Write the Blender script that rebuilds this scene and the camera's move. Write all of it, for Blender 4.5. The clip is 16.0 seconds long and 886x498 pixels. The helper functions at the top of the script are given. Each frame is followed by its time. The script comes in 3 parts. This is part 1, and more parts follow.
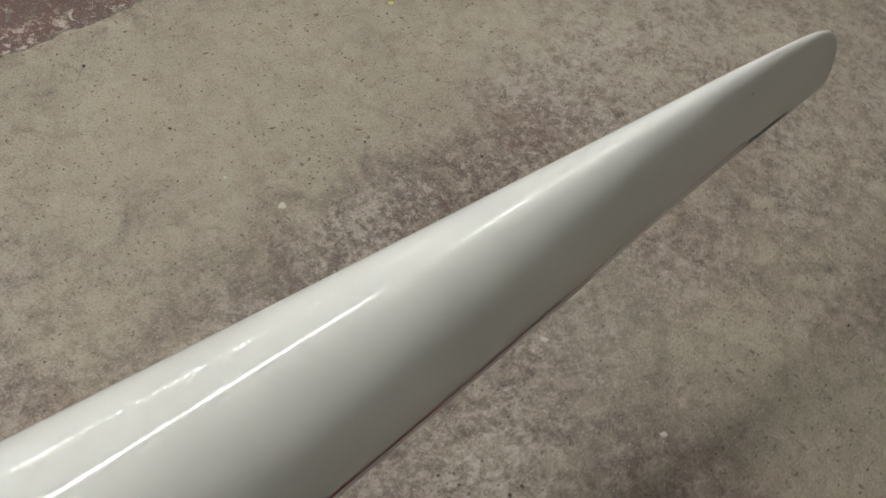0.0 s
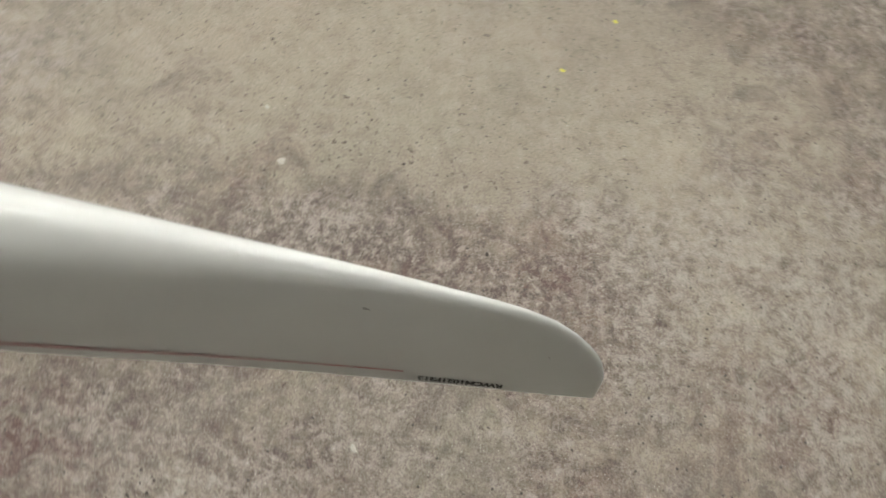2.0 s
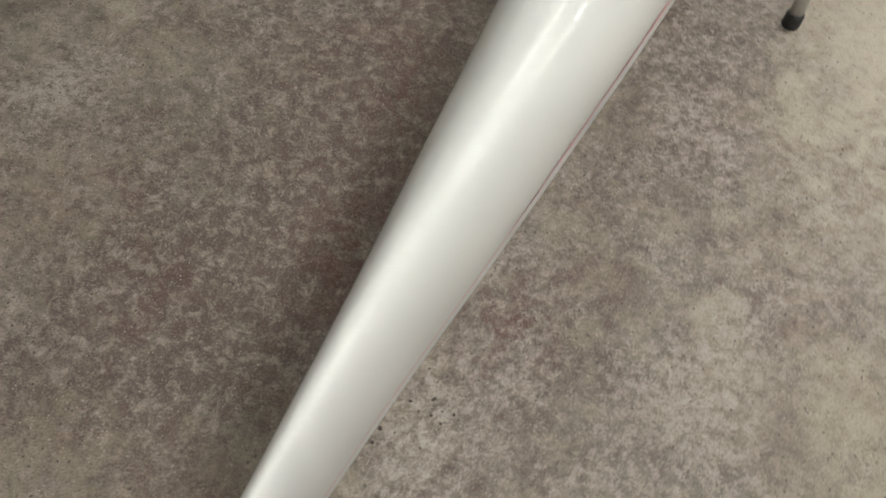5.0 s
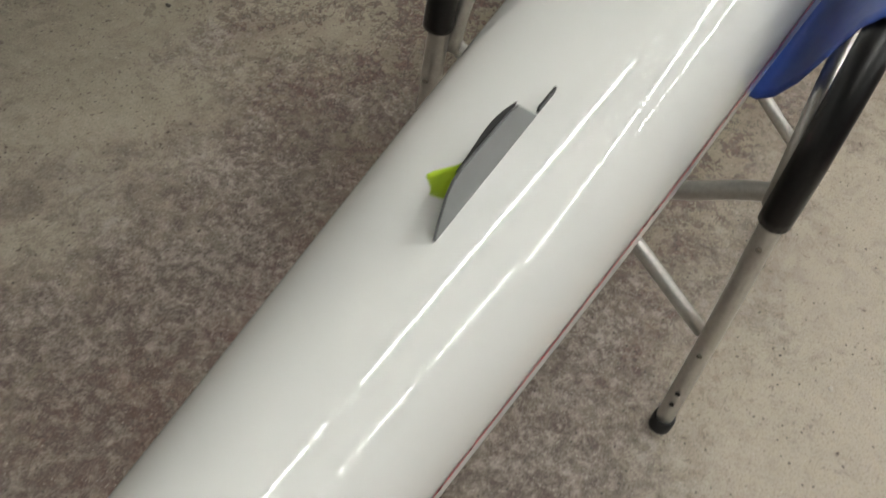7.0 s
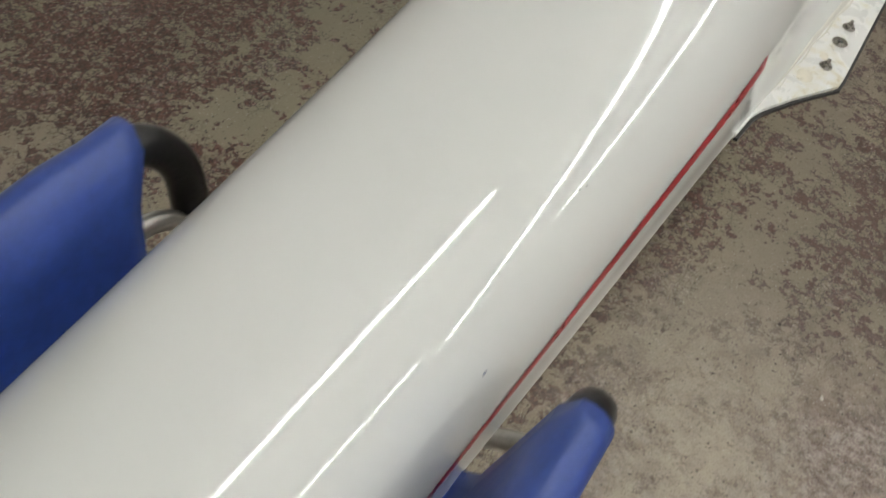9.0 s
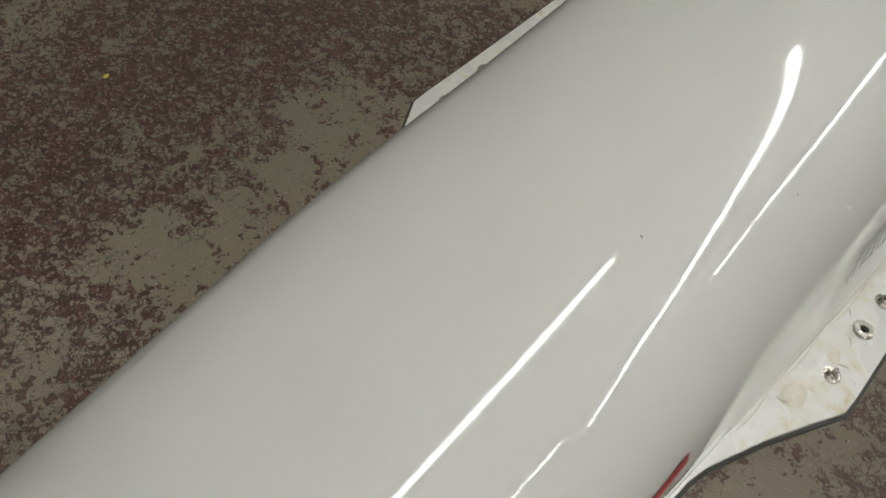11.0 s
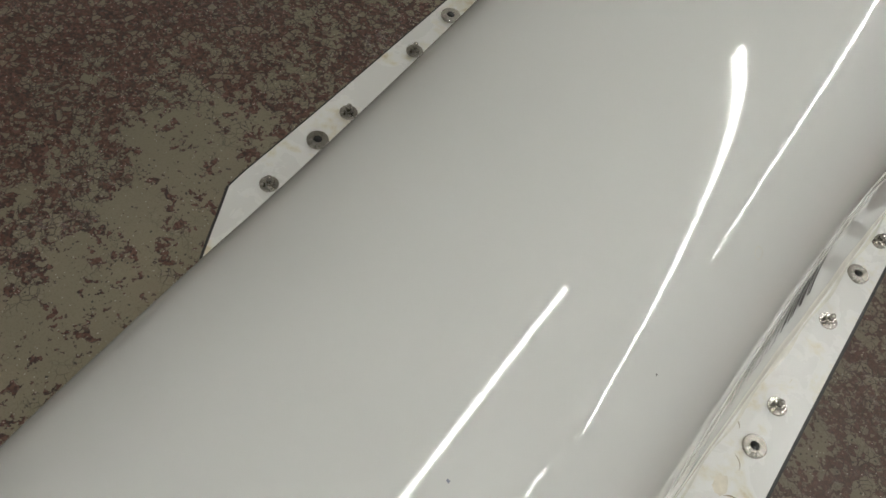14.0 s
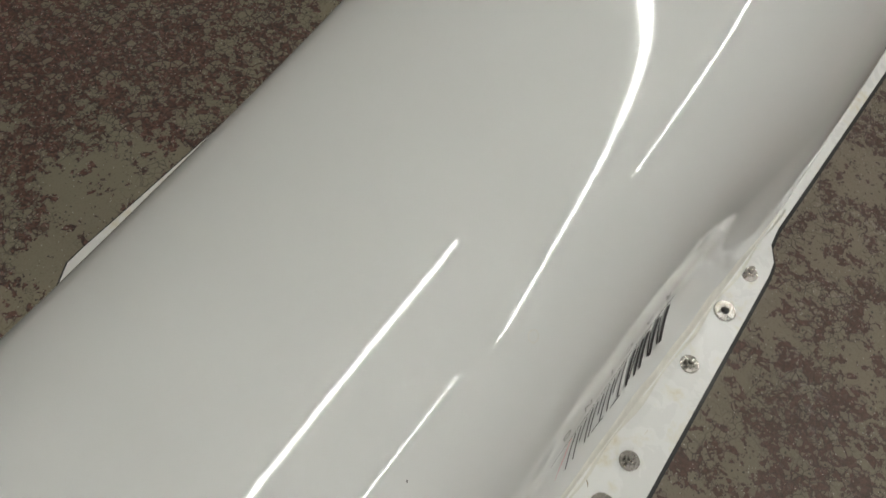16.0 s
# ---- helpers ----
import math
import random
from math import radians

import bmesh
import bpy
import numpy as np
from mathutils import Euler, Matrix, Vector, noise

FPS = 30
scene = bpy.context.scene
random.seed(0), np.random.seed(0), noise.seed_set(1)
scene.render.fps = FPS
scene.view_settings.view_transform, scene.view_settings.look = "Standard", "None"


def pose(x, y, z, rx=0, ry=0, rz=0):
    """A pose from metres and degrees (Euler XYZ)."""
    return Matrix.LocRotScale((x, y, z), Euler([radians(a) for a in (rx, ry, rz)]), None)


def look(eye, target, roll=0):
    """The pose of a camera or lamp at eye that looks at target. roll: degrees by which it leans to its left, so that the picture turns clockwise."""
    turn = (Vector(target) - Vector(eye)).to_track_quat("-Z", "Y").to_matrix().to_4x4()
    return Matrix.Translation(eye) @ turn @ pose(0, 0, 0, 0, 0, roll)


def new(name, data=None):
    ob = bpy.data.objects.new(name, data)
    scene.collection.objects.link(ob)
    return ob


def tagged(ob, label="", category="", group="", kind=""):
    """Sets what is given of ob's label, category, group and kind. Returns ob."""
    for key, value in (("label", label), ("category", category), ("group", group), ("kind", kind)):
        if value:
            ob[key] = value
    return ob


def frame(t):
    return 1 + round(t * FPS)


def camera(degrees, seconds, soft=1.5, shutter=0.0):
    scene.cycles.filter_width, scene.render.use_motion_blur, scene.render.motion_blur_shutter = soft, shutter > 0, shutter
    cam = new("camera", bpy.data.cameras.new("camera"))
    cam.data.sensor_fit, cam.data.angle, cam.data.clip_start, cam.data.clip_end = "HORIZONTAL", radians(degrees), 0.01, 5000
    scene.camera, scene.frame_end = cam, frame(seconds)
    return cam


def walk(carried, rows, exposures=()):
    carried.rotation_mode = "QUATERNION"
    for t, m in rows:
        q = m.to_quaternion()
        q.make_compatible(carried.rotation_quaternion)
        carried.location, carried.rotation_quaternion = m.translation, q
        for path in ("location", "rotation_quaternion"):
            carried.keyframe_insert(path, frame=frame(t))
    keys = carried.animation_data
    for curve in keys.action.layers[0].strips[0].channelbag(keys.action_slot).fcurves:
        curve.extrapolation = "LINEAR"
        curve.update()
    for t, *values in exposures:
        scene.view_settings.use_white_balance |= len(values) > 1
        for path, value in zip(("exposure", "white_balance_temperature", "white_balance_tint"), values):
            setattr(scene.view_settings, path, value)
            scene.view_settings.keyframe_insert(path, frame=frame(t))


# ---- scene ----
import functools

cam = camera(53.4, 16.0, shutter=0.3)
EXPOSURES = [(0, 0.0), (0.5, 0.11), (1, 0.2), (2, 0.4), (3, 0.4), (3.7, 0.44), (5.8, 0.04), (7, -0.06), (9.5, -0.33), (11.8, -0.66), (16, -0.66)]
PATH = [
    (0, (-0.277, 0.894, 1.393), (0.485, 0.113, -0.284), 9.4),
    (0.5, (-0.292, 0.707, 1.381), (0.536, 0.018, -0.304), 10.1),
    (1, (-0.268, 0.536, 1.343), (0.654, -0.045, -0.334), 12.2),
    (1.5, (-0.27, 0.352, 1.349), (0.701, 0.004, -0.365), 10.5),
    (1.7, (-0.288, 0.266, 1.367), (0.716, 0.040, -0.343), 9.2),
    (2, (-0.306, 0.185, 1.353), (0.701, 0.105, -0.373), 13.9),
    (2.3, (-0.302, 0.115, 1.312), (0.649, 0.279, -0.433), 9.9),
    (2.5, (-0.269, 0.115, 1.308), (0.684, 0.366, -0.433), 14.0),
    (2.8, (-0.242, 0.069, 1.317), (0.657, 0.585, -0.382), 10.5),
    (3, (-0.224, 0.072, 1.329), (0.541, 0.681, -0.416), 12.5),
    (3.5, (-0.162, -0.058, 1.327), (0.309, 0.799, -0.417), 15.1),
    (3.7, (-0.117, -0.068, 1.344), (0.19, 0.795, -0.434), 12.9),
    (5.8, (0.224, 0.319, 1.356), (-0.268, 1.26, -0.339), 7.3),
    (6, (0.219, 0.403, 1.343), (-0.267, 1.369, -0.34), 7.6),
    (6.5, (0.19, 0.645, 1.331), (-0.284, 1.73, -0.28), 9.8),
    (7, (0.191, 0.803, 1.331), (-0.312, 1.894, -0.268), 9.1),
    (7.5, (0.212, 1.003, 1.337), (-0.347, 2.157, -0.198), 11.7),
    (8, (0.247, 1.197, 1.341), (-0.3, 2.345, -0.203), 11.7),
    (8.5, (0.252, 1.418, 1.349), (-0.279, 2.602, -0.173), 11.7),
    (9, (0.254, 1.627, 1.357), (-0.246, 2.834, -0.157), 12.8),
    (9.5, (0.28, 1.861, 1.379), (-0.26, 3.014, -0.164), 12.8),
    (11.8, (0.157, 2.341, 1.396), (-0.521, 3.321, -0.21), 8.7),
    (12, (0.157, 2.362, 1.391), (-0.507, 3.35, -0.216), 9.0),
    (12.5, (0.153, 2.402, 1.396), (-0.426, 3.403, -0.236), 11.6),
    (13, (0.176, 2.456, 1.387), (-0.333, 3.464, -0.264), 13.3),
    (13.5, (0.151, 2.5, 1.386), (-0.32, 3.516, -0.271), 14.3),
    (14, (0.119, 2.513, 1.376), (-0.34, 3.521, -0.289), 14.0),
    (14.5, (0.127, 2.585, 1.392), (-0.334, 3.59, -0.274), 13.5),
    (15, (0.156, 2.67, 1.416), (-0.299, 3.677, -0.251), 13.2),
    (15.5, (0.19, 2.695, 1.416), (-0.28, 3.696, -0.251), 11.6),
    (16, (0.223, 2.681, 1.419), (-0.257, 3.642, -0.268), 8.9),
]
walk(cam, [(t, look(eye, target, roll)) for t, eye, target, roll in PATH],
     exposures=EXPOSURES)

# ---- world, lamps, exposure ----
world = bpy.data.worlds.new("workshop")
world.use_nodes = True
world.node_tree.nodes["Background"].inputs[0].default_value = (0.75, 0.78, 0.74, 1)
world.node_tree.nodes["Background"].inputs[1].default_value = 0.02
scene.world = world



# ---- materials ----
def material(name):
    m = bpy.data.materials.new(name)
    m.use_nodes = True
    nt = m.node_tree
    return m, nt, nt.nodes["Principled BSDF"]


def node(nt, kind, **values):
    n = nt.nodes.new(kind)
    for key, v in values.items():
        n.inputs[key.replace("_", " ")].default_value = v
    return n


def noise_at(nt, vec, scale, detail=4.0, rough=0.6, distortion=0.0):
    n = node(nt, "ShaderNodeTexNoise", Scale=scale, Detail=detail, Roughness=rough, Distortion=distortion)
    nt.links.new(vec, n.inputs["Vector"])
    return n.outputs["Fac"]


def ramp(nt, fac, stops):
    r = nt.nodes.new("ShaderNodeValToRGB")
    e = r.color_ramp.elements
    while len(e) < len(stops):
        e.new(0.5)
    for el, (p, c) in zip(e, stops):
        el.position = p
        el.color = (*c, 1) if len(c) == 3 else c
    nt.links.new(fac, r.inputs[0])
    return r.outputs[0]


def math_node(nt, op, a, b=0.0, clamp=False):
    n = nt.nodes.new("ShaderNodeMath")
    n.operation, n.use_clamp = op, clamp
    for i, v in enumerate((a, b)):
        if isinstance(v, (int, float)):
            n.inputs[i].default_value = v
        else:
            nt.links.new(v, n.inputs[i])
    return n.outputs[0]


def mix_colour(nt, fac, a, b):
    n = nt.nodes.new("ShaderNodeMix")
    n.data_type = "RGBA"
    for i, v in ((0, fac), (6, a), (7, b)):
        if isinstance(v, tuple):
            n.inputs[i].default_value = (*v, 1)
        elif isinstance(v, (int, float)):
            n.inputs[i].default_value = v
        else:
            nt.links.new(v, n.inputs[i])
    return n.outputs[2]


def bump(nt, bsdf, height, strength, distance):
    b = node(nt, "ShaderNodeBump", Strength=strength, Distance=distance)
    nt.links.new(height, b.inputs["Height"])
    nt.links.new(b.outputs[0], bsdf.inputs["Normal"])


def place_of(nt):
    return nt.nodes.new("ShaderNodeTexCoord").outputs["Object"]


def simple(name, colour, rough, metal=0.0, grain=0.0, scale=60.0, relief=0.0, dark=0.7):
    m, nt, p = material(name)
    p.inputs["Roughness"].default_value, p.inputs["Metallic"].default_value = rough, metal
    v = place_of(nt)
    f = noise_at(nt, v, scale)
    big = noise_at(nt, v, scale * 0.12)
    f2 = math_node(nt, "ADD", math_node(nt, "MULTIPLY", f, 0.5), math_node(nt, "MULTIPLY", big, 0.5))
    lo = tuple(c * (1 - grain * (1 - dark) * 2) for c in colour)
    hi = tuple(min(1, c * (1 + grain * 0.3)) for c in colour)
    nt.links.new(ramp(nt, f2, [(0.3, lo), (0.7, hi)]), p.inputs["Base Color"])
    r = ramp(nt, f2, [(0.3, (max(0, rough - 0.06),) * 3), (0.7, (min(1, rough + 0.06),) * 3)])
    nt.links.new(r, p.inputs["Roughness"])
    if relief:
        bump(nt, p, f, 0.4, relief)
    return m


def gelcoat():
    m, nt, p = material("white_gelcoat")
    v = place_of(nt)
    f = noise_at(nt, v, 2.5, 3)
    nt.links.new(ramp(nt, f, [(0.3, (0.645, 0.655, 0.635)), (0.7, (0.68, 0.685, 0.67))]), p.inputs["Base Color"])
    fine = noise_at(nt, v, 300, 2)
    nt.links.new(ramp(nt, fine, [(0.2, (0.038,) * 3), (0.8, (0.046,) * 3)]), p.inputs["Roughness"])
    p.inputs["IOR"].default_value = 1.54
    wave = noise_at(nt, v, 7, 1)
    bump(nt, p, wave, 0.004, 0.004)
    return m


def floor_paint():
    """Tan skim coat over old maroon paint, chipped away in flakes, dusty and grimy."""
    m, nt, p = material("worn_painted_concrete")
    v = place_of(nt)
    sep = nt.nodes.new("ShaderNodeSeparateXYZ")
    nt.links.new(v, sep.inputs[0])
    X, Y = sep.outputs[0], sep.outputs[1]

    def add(*terms):
        out = terms[0]
        for t in terms[1:]:
            out = math_node(nt, "ADD", out, t)
        return out

    def times(a, b):
        return math_node(nt, "MULTIPLY", a, b)

    def cut(a, at, steep):
        """0 to 1 as a passes the value at."""
        return times_clamped(math_node(nt, "SUBTRACT", a, at), steep)

    def times_clamped(a, k):
        return math_node(nt, "ADD", times(a, k), 0.5, True)

    def cells(scale, vec):
        n = node(nt, "ShaderNodeTexVoronoi", Scale=scale, Randomness=1.0)
        n.voronoi_dimensions = "2D"
        nt.links.new(vec, n.inputs["Vector"])
        c = nt.nodes.new("ShaderNodeSeparateColor")
        nt.links.new(n.outputs["Color"], c.inputs[0])
        return c.outputs[0], n.outputs["Distance"]

    def gap(scale):
        """How far a point of the torn cells is from the nearest edge between two of them."""
        n = node(nt, "ShaderNodeTexVoronoi", Scale=scale, Randomness=1.0)
        n.voronoi_dimensions, n.feature = "2D", "DISTANCE_TO_EDGE"
        nt.links.new(torn, n.inputs["Vector"])
        return n.outputs["Distance"]

    def blob(cx, cy, rx, ry, w):
        """A soft oval, w deep."""
        a = math_node(nt, "POWER", math_node(nt, "DIVIDE", math_node(nt, "SUBTRACT", X, cx), rx), 2.0)
        b = math_node(nt, "POWER", math_node(nt, "DIVIDE", math_node(nt, "SUBTRACT", Y, cy), ry), 2.0)
        return times(math_node(nt, "POWER", 2.718, times(add(a, b), -1.0)), w)

    # ragged coordinates, so that the flakes have torn edges
    wob = node(nt, "ShaderNodeTexNoise", Scale=48.0, Detail=4.0, Roughness=0.6)
    nt.links.new(v, wob.inputs["Vector"])
    sub = nt.nodes.new("ShaderNodeVectorMath")
    sub.operation = "MULTIPLY_ADD"
    nt.links.new(wob.outputs["Color"], sub.inputs[0])
    sub.inputs[1].default_value = (0.011, 0.011, 0.0)
    nt.links.new(v, sub.inputs[2])
    torn = sub.outputs[0]

    cover = times(math_node(nt, "SUBTRACT", noise_at(nt, v, 4.5, 6, 0.65), 0.5), 1.3)
    cover = add(cover, 0.22)
    bow_side = times(cut(X, 0.28, 8.0), cut(Y, 2.3, 4.0))
    cover = add(cover, times(bow_side, -0.10))
    for b in WEAR:
        cover = add(cover, blob(*b))
    drift = times(times_clamped(math_node(nt, "SUBTRACT", 0.0, Y), 1.25), 0.11)
    edge = add(math_node(nt, "SUBTRACT", math_node(nt, "SUBTRACT", X, 1.245), drift), times(math_node(nt, "SUBTRACT", noise_at(nt, v, 5, 5), 0.5), 0.10))
    band = cut(edge, 0.0, 80.0)
    cover = add(cover, times(band, 0.62))
    seam = times(cut(math_node(nt, "ABSOLUTE", edge), 0.0035, -260.0), 0.75)
    near = math_node(nt, "MAXIMUM", cut(Y, 2.0, -0.9), times(cut(X, 0.15, 6.0), add(0.10, times(cut(Y, 2.95, -3.0), 0.7))))
    open_floor = math_node(nt, "SUBTRACT", 1.0, band, True)

    r1 = cells(25.0, torn)[0]
    r2, d2 = cells(62.0, torn)
    r3, d3 = cells(190.0, torn)
    fine = noise_at(nt, v, 170, 6, 0.7)
    mid = noise_at(nt, v, 22, 7, 0.65, 0.3)
    def wide(n, k):
        """A noise stretched about its middle, times k."""
        return times(math_node(nt, "SUBTRACT", n, 0.5), k)

    chips = noise_at(nt, torn, 85, 3, 0.55, 0.7)
    crumbs = noise_at(nt, torn, 210, 2, 0.5, 0.4)
    flake = add(wide(noise_at(nt, torn, 14, 3, 0.5, 0.8), 1.2), wide(noise_at(nt, torn, 36, 3, 0.5, 1.0), 1.25), wide(chips, 0.75), wide(crumbs, 0.3), wide(r2, 0.16), 0.5)
    level = math_node(nt, "SUBTRACT", add(cover, 0.30), flake)
    crisp = times_clamped(level, 34.0)
    # towards the stern the coat is rubbed thin and dusty instead of flaking
    rub = noise_at(nt, v, 9, 7, 0.64, 0.8)
    soft = times_clamped(math_node(nt, "SUBTRACT", add(times(cover, 0.40), 0.41), rub), 5.0)
    near_open = times(near, open_floor)
    # angular flakes of the coat left standing on the maroon
    r4, gap2, gap4 = cells(125.0, torn)[0], gap(62.0), gap(125.0)
    left = times(cut(r2, 0.80, 60.0), cut(gap2, 0.10, 20.0))
    left = math_node(nt, "MAXIMUM", left, times(cut(r4, 0.80, 60.0), cut(gap4, 0.10, 16.0)))
    crisp = times(crisp, math_node(nt, "SUBTRACT", 1.0, times(left, 0.85), True))
    paint = add(times(soft, times(near_open, 0.8)), times(crisp, math_node(nt, "SUBTRACT", 1.0, times(near_open, 0.8), True)))
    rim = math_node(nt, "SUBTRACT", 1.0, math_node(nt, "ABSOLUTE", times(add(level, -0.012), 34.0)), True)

    cloud = noise_at(nt, v, 1.7, 5, 0.6)
    skim = ramp(nt, add(times(fine, 0.30), times(mid, 0.25), times(cloud, 0.45)),
                [(0.36, (0.17, 0.146, 0.112)), (0.5, (0.262, 0.23, 0.180)), (0.64, (0.375, 0.33, 0.262))])
    hue = noise_at(nt, v, 2.6, 5, 0.6, 0.4)
    skim = mix_colour(nt, times(cut(hue, 0.54, 7.0), 0.55), skim, (0.262, 0.216, 0.172))
    skim = mix_colour(nt, times(cut(hue, 0.44, -7.0), 0.5), skim, (0.20, 0.182, 0.137))
    grime = noise_at(nt, v, 6.5, 7, 0.7, 0.5)
    skim = mix_colour(nt, times(cut(grime, 0.58, 6.0), 0.55), skim, (0.135, 0.108, 0.082))
    skim = mix_colour(nt, times(math_node(nt, "SUBTRACT", 1.0, near, True), 0.72), skim, (0.200, 0.174, 0.112))
    skim = mix_colour(nt, times(bow_side, 0.8), skim, (0.205, 0.170, 0.132))
    for at in PALER:
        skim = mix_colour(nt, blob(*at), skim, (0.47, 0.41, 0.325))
    # dark ovals: grime, plus the hull's floor shadow put into the colour
    grime_shade = 0.0
    for at in GRIME_SHADE:
        grime_shade = add(blob(*at), grime_shade)
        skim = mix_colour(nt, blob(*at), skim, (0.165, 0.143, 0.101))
    red = ramp(nt, add(times(r3, 0.35), times(fine, 0.40), times(mid, 0.25)),
               [(0.34, (0.018, 0.008, 0.005)), (0.5, (0.078, 0.022, 0.014)), (0.70, (0.18, 0.088, 0.062))])
    # older grey-brown layer between the two
    worn = times(cut(add(noise_at(nt, v, 11, 7, 0.7), times(cut(Y, 2.2, -0.9), 0.06)), 0.52, 5.0), 0.7)
    worn = times(worn, times(open_floor, add(0.12, times(near, 0.88))))
    red = mix_colour(nt, worn, red, (0.170, 0.118, 0.092))
    plum = cut(noise_at(nt, v, 3.2, 4, 0.6), 0.54, 6.0)
    red = mix_colour(nt, times(near_open, math_node(nt, "SUBTRACT", 0.92, times(plum, 0.75), True)), red, (0.104, 0.078, 0.063))
    red = mix_colour(nt, times(times(open_floor, math_node(nt, "SUBTRACT", 1.0, near, True)), 0.25), red, (0.040, 0.015, 0.011))
    red = mix_colour(nt, times(band, 0.8), red, (0.125, 0.044, 0.044))
    red = mix_colour(nt, times(bow_side, 0.55), red, (0.075, 0.040, 0.031))
    col = mix_colour(nt, paint, skim, red)
    # dark line along flake edges: the relief's shade painted into the colour
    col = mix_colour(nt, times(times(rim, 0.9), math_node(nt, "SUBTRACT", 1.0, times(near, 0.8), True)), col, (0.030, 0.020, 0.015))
    # cracks between the flakes
    crack = math_node(nt, "MAXIMUM", cut(gap(25.0), 0.022, -24.0), cut(gap2, 0.045, -24.0))
    broken = times(cut(add(cover, times(math_node(nt, "SUBTRACT", noise_at(nt, v, 9, 4), 0.5), 1.2)), 0.22, 3.5), math_node(nt, "SUBTRACT", 1.0, times(near, 0.75), True))
    col = mix_colour(nt, times(times(crack, broken), 0.85), col, (0.034, 0.022, 0.017))
    # soft mottling of ground-in dirt where the coat is worn, and small chipped holes
    dirty = cut(cover, 0.22, 3.0)
    mott = cut(add(noise_at(nt, v, 13, 12, 0.82), times(cover, 0.12)), 0.555, 8.0)
    col = mix_colour(nt, times(times(mott, times(dirty, near)), 0.7), col, (0.066, 0.044, 0.036))
    hole = cut(add(noise_at(nt, v, 75, 3, 0.6, 0.4), times(r1, 0.05)), 0.685, 40.0)
    col = mix_colour(nt, times(hole, 0.8), col, (0.055, 0.030, 0.025))
    pale = times(cut(math_node(nt, "ABSOLUTE", add(edge, -0.03)), 0.035, -40.0), cut(noise_at(nt, v, 34, 6, 0.7, 0.6), 0.56, 14.0))
    col = mix_colour(nt, times(pale, 0.75), col, (0.47, 0.40, 0.36))
    col = mix_colour(nt, seam, col, (0.04, 0.03, 0.027))
    # blotches of ground-in brown and of pale dust
    blot = noise_at(nt, v, 24, 10, 0.72, 0.5)
    dust = noise_at(nt, v, 34, 12, 0.84, 0.4)
    worn_near = times(near_open, add(0.35, times(dirty, 0.65)))
    col = mix_colour(nt, times(times(cut(blot, 0.465, -8.0), worn_near), 0.62), col, (0.066, 0.042, 0.034))
    col = mix_colour(nt, times(times(cut(dust, 0.55, 8.0), worn_near), 0.66), col, (0.40, 0.345, 0.305))
    for at in MAROON:
        col = mix_colour(nt, times(blob(*at), cut(mid, 0.50, 14.0)), col, (0.078, 0.023, 0.018))
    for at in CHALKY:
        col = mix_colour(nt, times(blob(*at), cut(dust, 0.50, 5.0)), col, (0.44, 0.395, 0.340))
    # pale scuffs, specks of plaster and dark grit
    drifts = noise_at(nt, v, 4.5, 4, 0.6)
    scuff = times(cut(add(noise_at(nt, v, 52, 9, 0.85), times(near, 0.06), times(math_node(nt, "SUBTRACT", drifts, 0.5), 0.36)), 0.60, 15.0), 0.58)
    scuff = times(scuff, math_node(nt, "SUBTRACT", 1.0, times(grime_shade, 1.1), True))
    scuff = times(scuff, times(add(0.25, times(dirty, 0.75)), open_floor))
    col = mix_colour(nt, scuff, col, (0.43, 0.38, 0.335))
    scuff = times(scuff, add(0.35, times(near, 0.65)))
    speck = times(times(cut(d3, 0.16, -14.0), cut(r3, 0.955, 60.0)), 0.7)
    col = mix_colour(nt, speck, col, (0.58, 0.55, 0.50))
    grit = times(times(cut(d2, 0.13, -18.0), cut(r2, 0.93, 60.0)), 0.85)
    col = mix_colour(nt, grit, col, (0.03, 0.026, 0.022))
    sand = noise_at(nt, v, 240, 4, 0.75)
    col = mix_colour(nt, times(cut(sand, 0.57, 9.0), add(0.20, times(near, 0.22))), col, (0.050, 0.034, 0.025))
    col = mix_colour(nt, times(times(cut(sand, 0.42, -9.0), near), 0.25), col, (0.42, 0.375, 0.32))
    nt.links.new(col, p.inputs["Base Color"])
    nt.links.new(ramp(nt, add(times(paint, 0.5), times(fine, 0.5)), [(0.1, (0.8,) * 3), (0.9, (0.5,) * 3)]), p.inputs["Roughness"])
    h = add(times(paint, -0.5), times(fine, 0.35), times(r3, 0.12), times(speck, 0.6), times(times(dust, near), 0.9))
    bump(nt, p, h, 0.6, 0.003)
    return m


# paler and darker stretches of the coat: centre, radii, strength
PALER = [(-0.95, 1.25, 0.35, 0.50, 0.40), (0.55, 1.15, 0.30, 0.40, 0.55), (0.42, 2.55, 0.22, 0.32, 0.6), (0.66, 2.20, 0.42, 0.45, 0.95), (-0.90, 2.20, 0.40, 0.40, 0.35), (0.62, 1.80, 0.38, 0.65, 0.95), (0.95, 0.40, 0.36, 0.45, 0.32), (0.42, -0.60, 0.45, 0.40, 0.75), (0.35, 0.80, 0.10, 0.14, 0.5), (0.02, 0.30, 0.12, 0.22, 0.3)]
# grime, with the hull's cast shadow painted in on its -x side
GRIME_SHADE = [(-0.25, 0.45, 0.28, 0.25, 0.5), (0.02, 0.95, 0.2, 0.25, 0.3), (0.55, 3.45, 0.30, 0.45, 0.6), (-1.05, 3.25, 0.50, 0.65, 0.75), (-0.42, 0.95, 0.28, 0.42, 0.75), (-0.55, 0.35, 0.25, 0.30, 0.5), (-0.20, 0.12, 0.16, 0.16, 0.35), (-1.3, 1.7, 0.2, 0.2, 0.1)]
